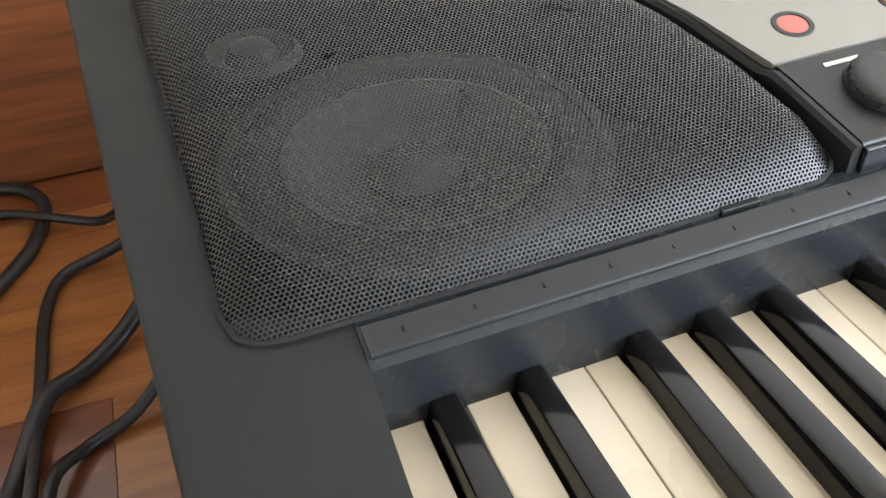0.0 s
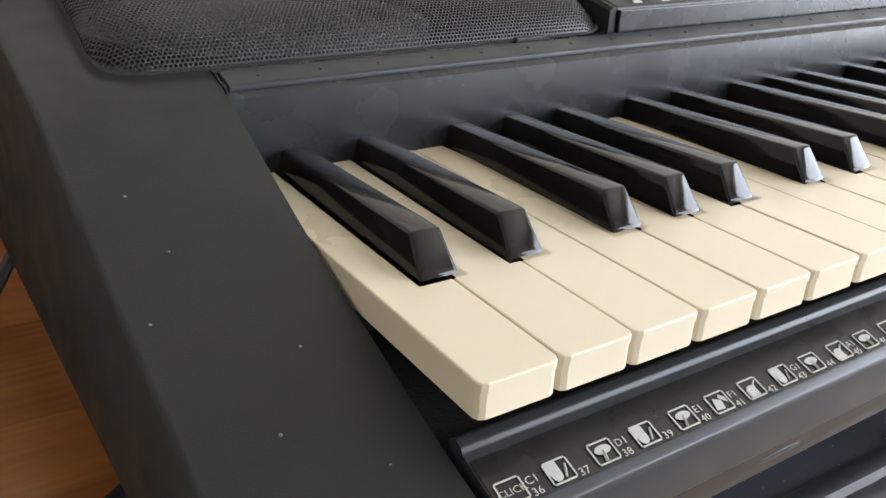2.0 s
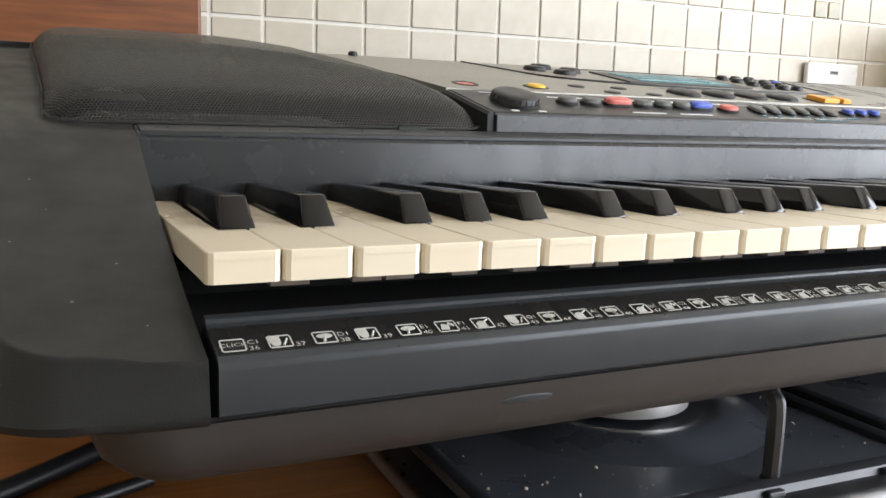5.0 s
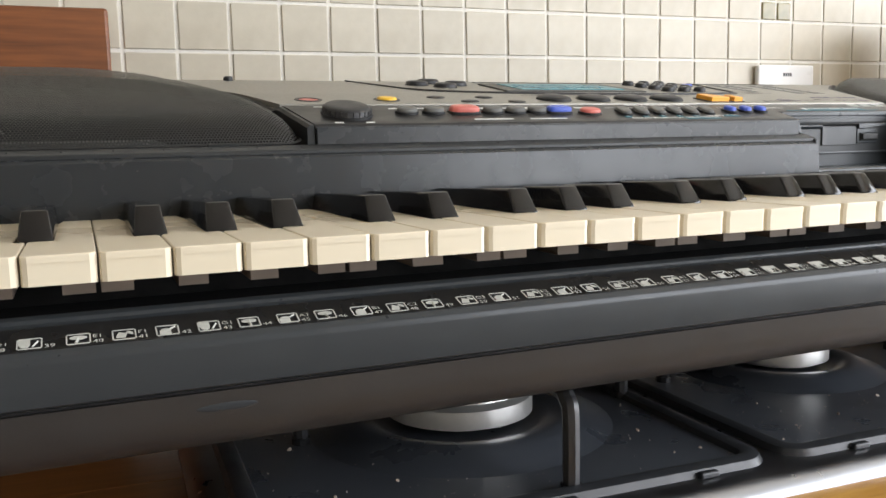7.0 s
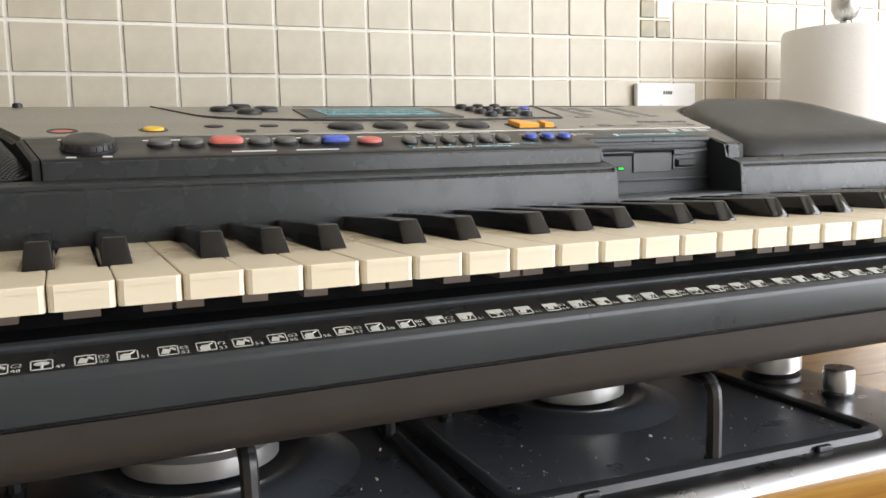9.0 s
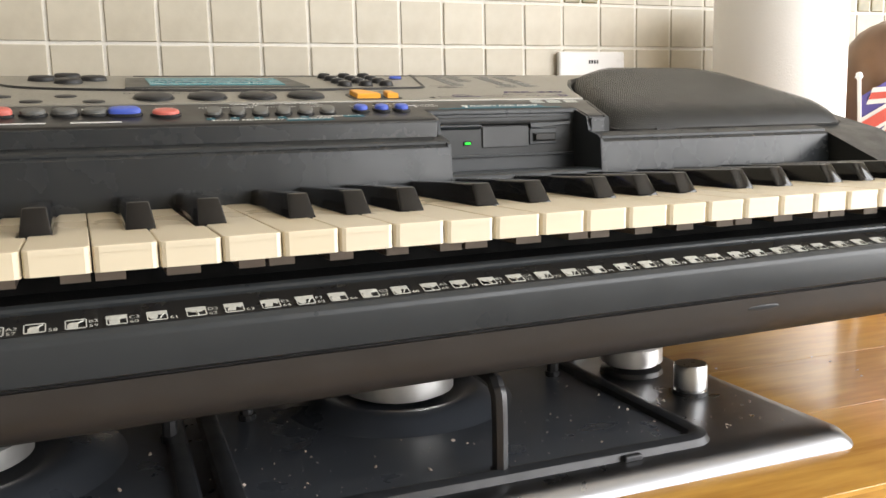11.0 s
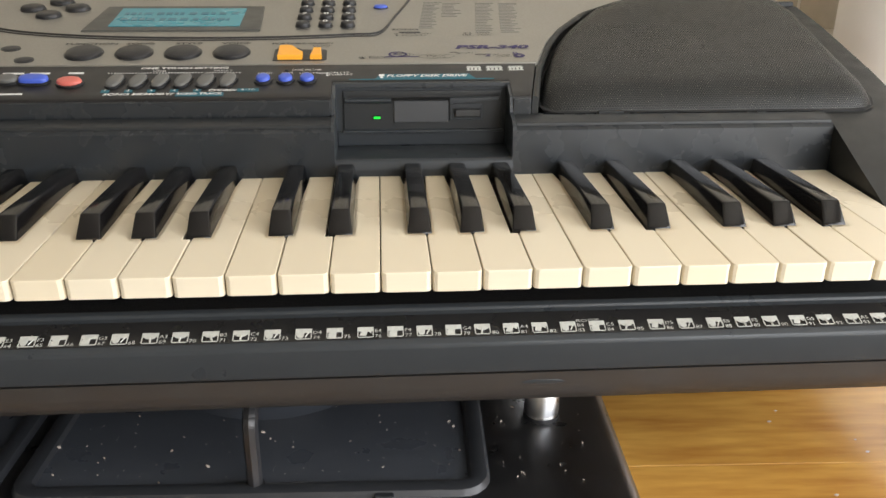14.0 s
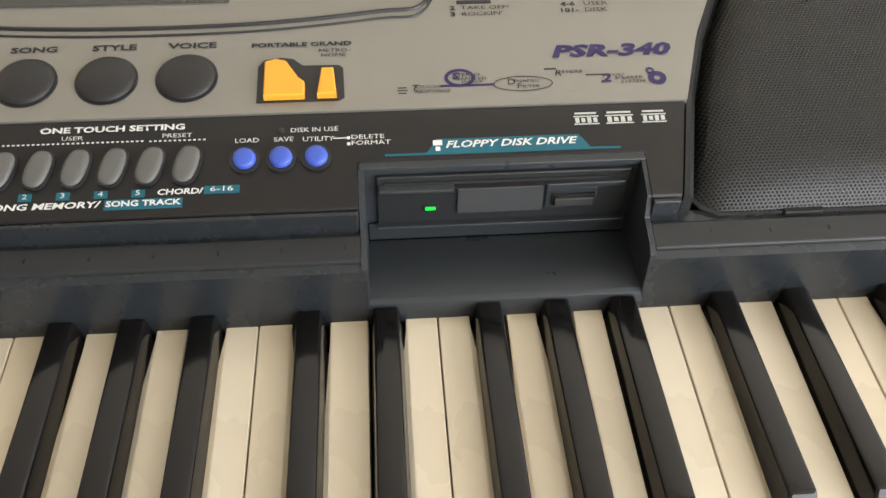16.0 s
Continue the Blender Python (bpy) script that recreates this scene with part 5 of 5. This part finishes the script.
adaptor = thing("lead_plug", "flat black plug lying on the worktop beside the leads", "plug", m=pose(-0.196, 0.330, TOP + 0.001, 0, 0, 62))
part("body", box(bmesh.new(), -0.028, 0.028, -0.009, 0.009, 0, 0.013, 0.004), CABLE, adaptor)
part("strain_relief", tube(bmesh.new(), [(0.027, 0, 0.006), (0.048, 0.0, 0.005)], 0.0045, 8), RUBBER, adaptor)

# wall socket
WALLM = pose(0, 0.573, 0, 0, 0, TURN)
sock = thing("wall_socket", "white plastic wall socket plate on the tiles", "socket", m=WALLM)
part("plate", box(bmesh.new(), 0.846, 0.934, -0.011, -0.0035, 1.035, 1.1215, 0.0025), WHITEPL, sock)
part("rocker", box(bmesh.new(), 0.880, 0.900, -0.0135, -0.0105, 1.060, 1.096, 0.0012), WHITEPL, sock)
bm = bmesh.new()
for k in range(4):
    box(bm, 0.8850 + k * 0.0035, 0.8872 + k * 0.0035, -0.0114, -0.0108, 1.1075, 1.1115)
part("marking", bm, DARKINK, sock)

# ---- setting ----
floor = part("floor", box(bmesh.new(), -1.6, 2.3, -1.6, 0.75, -0.05, 0), FLOORM)
tagged(floor, "plain vinyl kitchen floor", "floor", kind="structure")
ceil = part("ceiling", box(bmesh.new(), -1.6, 2.3, -1.6, 0.75, 2.4, 2.45), PLASTER)
tagged(ceil, "cream plaster ceiling", "ceiling", kind="structure")
wall = thing("wall_north", "tiled splashback wall with cream tiles and pale grout", "wall", kind="structure", m=WALLM)
part("grout_bed", box(bmesh.new(), -1.7, 2.4, 0, 0.12, 0.0, 2.42), GROUT, wall, "pale grout")
west = part("wall_west", box(bmesh.new(), -1.72, -1.6, -1.6, 0.70, 0, 2.4), PLASTER)
tagged(west, "plain cream plaster wall", "wall", kind="structure")


def holed_wall(name, m, length, x0, x1, z0, z1):
    """A wall with one window opening, its frame and panes."""
    w = thing(name, "cream plaster wall with a white framed window", "wall", kind="structure", m=m)
    bm = bmesh.new()
    for a in ((-length / 2, x0, 0, 2.4), (x1, length / 2, 0, 2.4), (x0, x1, 0, z0), (x0, x1, z1, 2.4)):
        box(bm, a[0], a[1], 0, 0.12, a[2], a[3])
    part("plaster", bm, PLASTER, w)
    bm = bmesh.new()
    for a in ((x0, x1, z0, z0 + 0.05), (x0, x1, z1 - 0.05, z1), (x0, x0 + 0.05, z0 + 0.05, z1 - 0.05), (x1 - 0.05, x1, z0 + 0.05, z1 - 0.05)):
        box(bm, a[0], a[1], 0.07, 0.11, a[2], a[3])
    part("window_frame", bm, WHITEPL, w)


holed_wall("wall_south", pose(0.35, -1.5, 0, 0, 0, 180), 3.9, -1.62, -0.58, 0.92, 1.98)
holed_wall("wall_east", pose(2.2, -0.45, 0, 0, 0, -90), 2.5, -0.32, 0.92, 0.52, 2.20)

cab = part("base_cabinet", box(bmesh.new(), -1.58, 2.2, -0.02, 0.60, 0.1, TOP - 0.0405), PLASTER)
tagged(cab, "plain cream base cabinet run below the worktop", "cabinet")

# worktop of oak staves
top = thing("worktop", "oiled oak worktop of glued staves, golden and glossy", "worktop", kind="structure", m=pose(0, -0.040, 0, 0, 0, TURN))
part("core", box(bmesh.new(), -1.5, 2.1, 0.001, 0.64, TOP - 0.040, TOP - 0.0014), OAK, top)
rng = random.Random(5)
SW = 0.090
stave_meshes = {}
for r in range(7):
    # left length takes the oaks darkened for shade, right length the plain oak
    for start, stop, woods in ((-1.50, 0.099, (SHADEOAK, SHADEOAK, DEEPSHADEOAK)), (0.0995, 1.9, (OAK,))):
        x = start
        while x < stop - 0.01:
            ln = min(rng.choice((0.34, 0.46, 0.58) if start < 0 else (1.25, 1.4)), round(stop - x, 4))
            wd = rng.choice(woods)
            key = (ln, wd.name)
            if key not in stave_meshes:
                bm = box(bmesh.new(), 0, ln - 0.0003, 0, SW - 0.0003, -0.003, 0, 0.0003, 1)
                me = bpy.data.meshes.new("stave")
                bm.to_mesh(me)
                bm.free()
                me.materials.append(wd)
                stave_meshes[key] = me
            place("stave", stave_meshes[key], top, "", Matrix.Translation((x, r * SW, TOP + rng.uniform(0, 0.00015))))
            x += ln

# wall tiles, uneven by a hair, and one set of four glass pieces
rng = random.Random(9)
TP = 0.0496
tile_meshes = []
for k in range(5):
    bm = box(bmesh.new(), -TP / 2 + 0.0019, TP / 2 - 0.0019, -0.0017, 0.002, -TP * 0.985 / 2 + 0.0019, TP * 0.985 / 2 - 0.0019, 0.0007, 2)
    for v in bm.verts:
        v.co.x += rng.uniform(-0.0004, 0.0004)
        v.co.z += rng.uniform(-0.0004, 0.0004)
    me = bpy.data.meshes.new("tile")
    bm.to_mesh(me)
    bm.free()
    me.shade_smooth()
    me.set_sharp_from_angle(angle=radians(12))
    me.materials.append(TILE)
    tile_meshes.append(me)
bm = box(bmesh.new(), -0.0105, 0.0105, -0.0020, 0.002, -0.0105, 0.0105, 0.001, 1)
glass = []
for mm in (GLASSPIECE, GOLDPIECE):
    me = bpy.data.meshes.new("mosaic_piece")
    bm.to_mesh(me)
    me.materials.append(mm)
    glass.append(me)
bm.free()
for i in range(-4, 29):
    for j in range(-2, 5):
        x, z = 0.0125 + TP * (i + 0.5), 1.1265 + TP * 0.985 * (j + 0.5)
        if (i, j) in ((17, 1), (26, 1)):
            for a in (0, 1):
                for b in (0, 1):
                    place("mosaic_piece", glass[1 if (a, b) == (1, 1) else 0], wall, "", Matrix.Translation((x + (a - 0.5) * 0.0238, 0, z + (b - 0.5) * 0.0238)))
            continue
        place("tile", rng.choice(tile_meshes), wall, "", pose(x, rng.uniform(-0.0004, 0.0004), z, rng.uniform(-0.5, 0.5), 0, rng.uniform(-0.5, 0.5)))
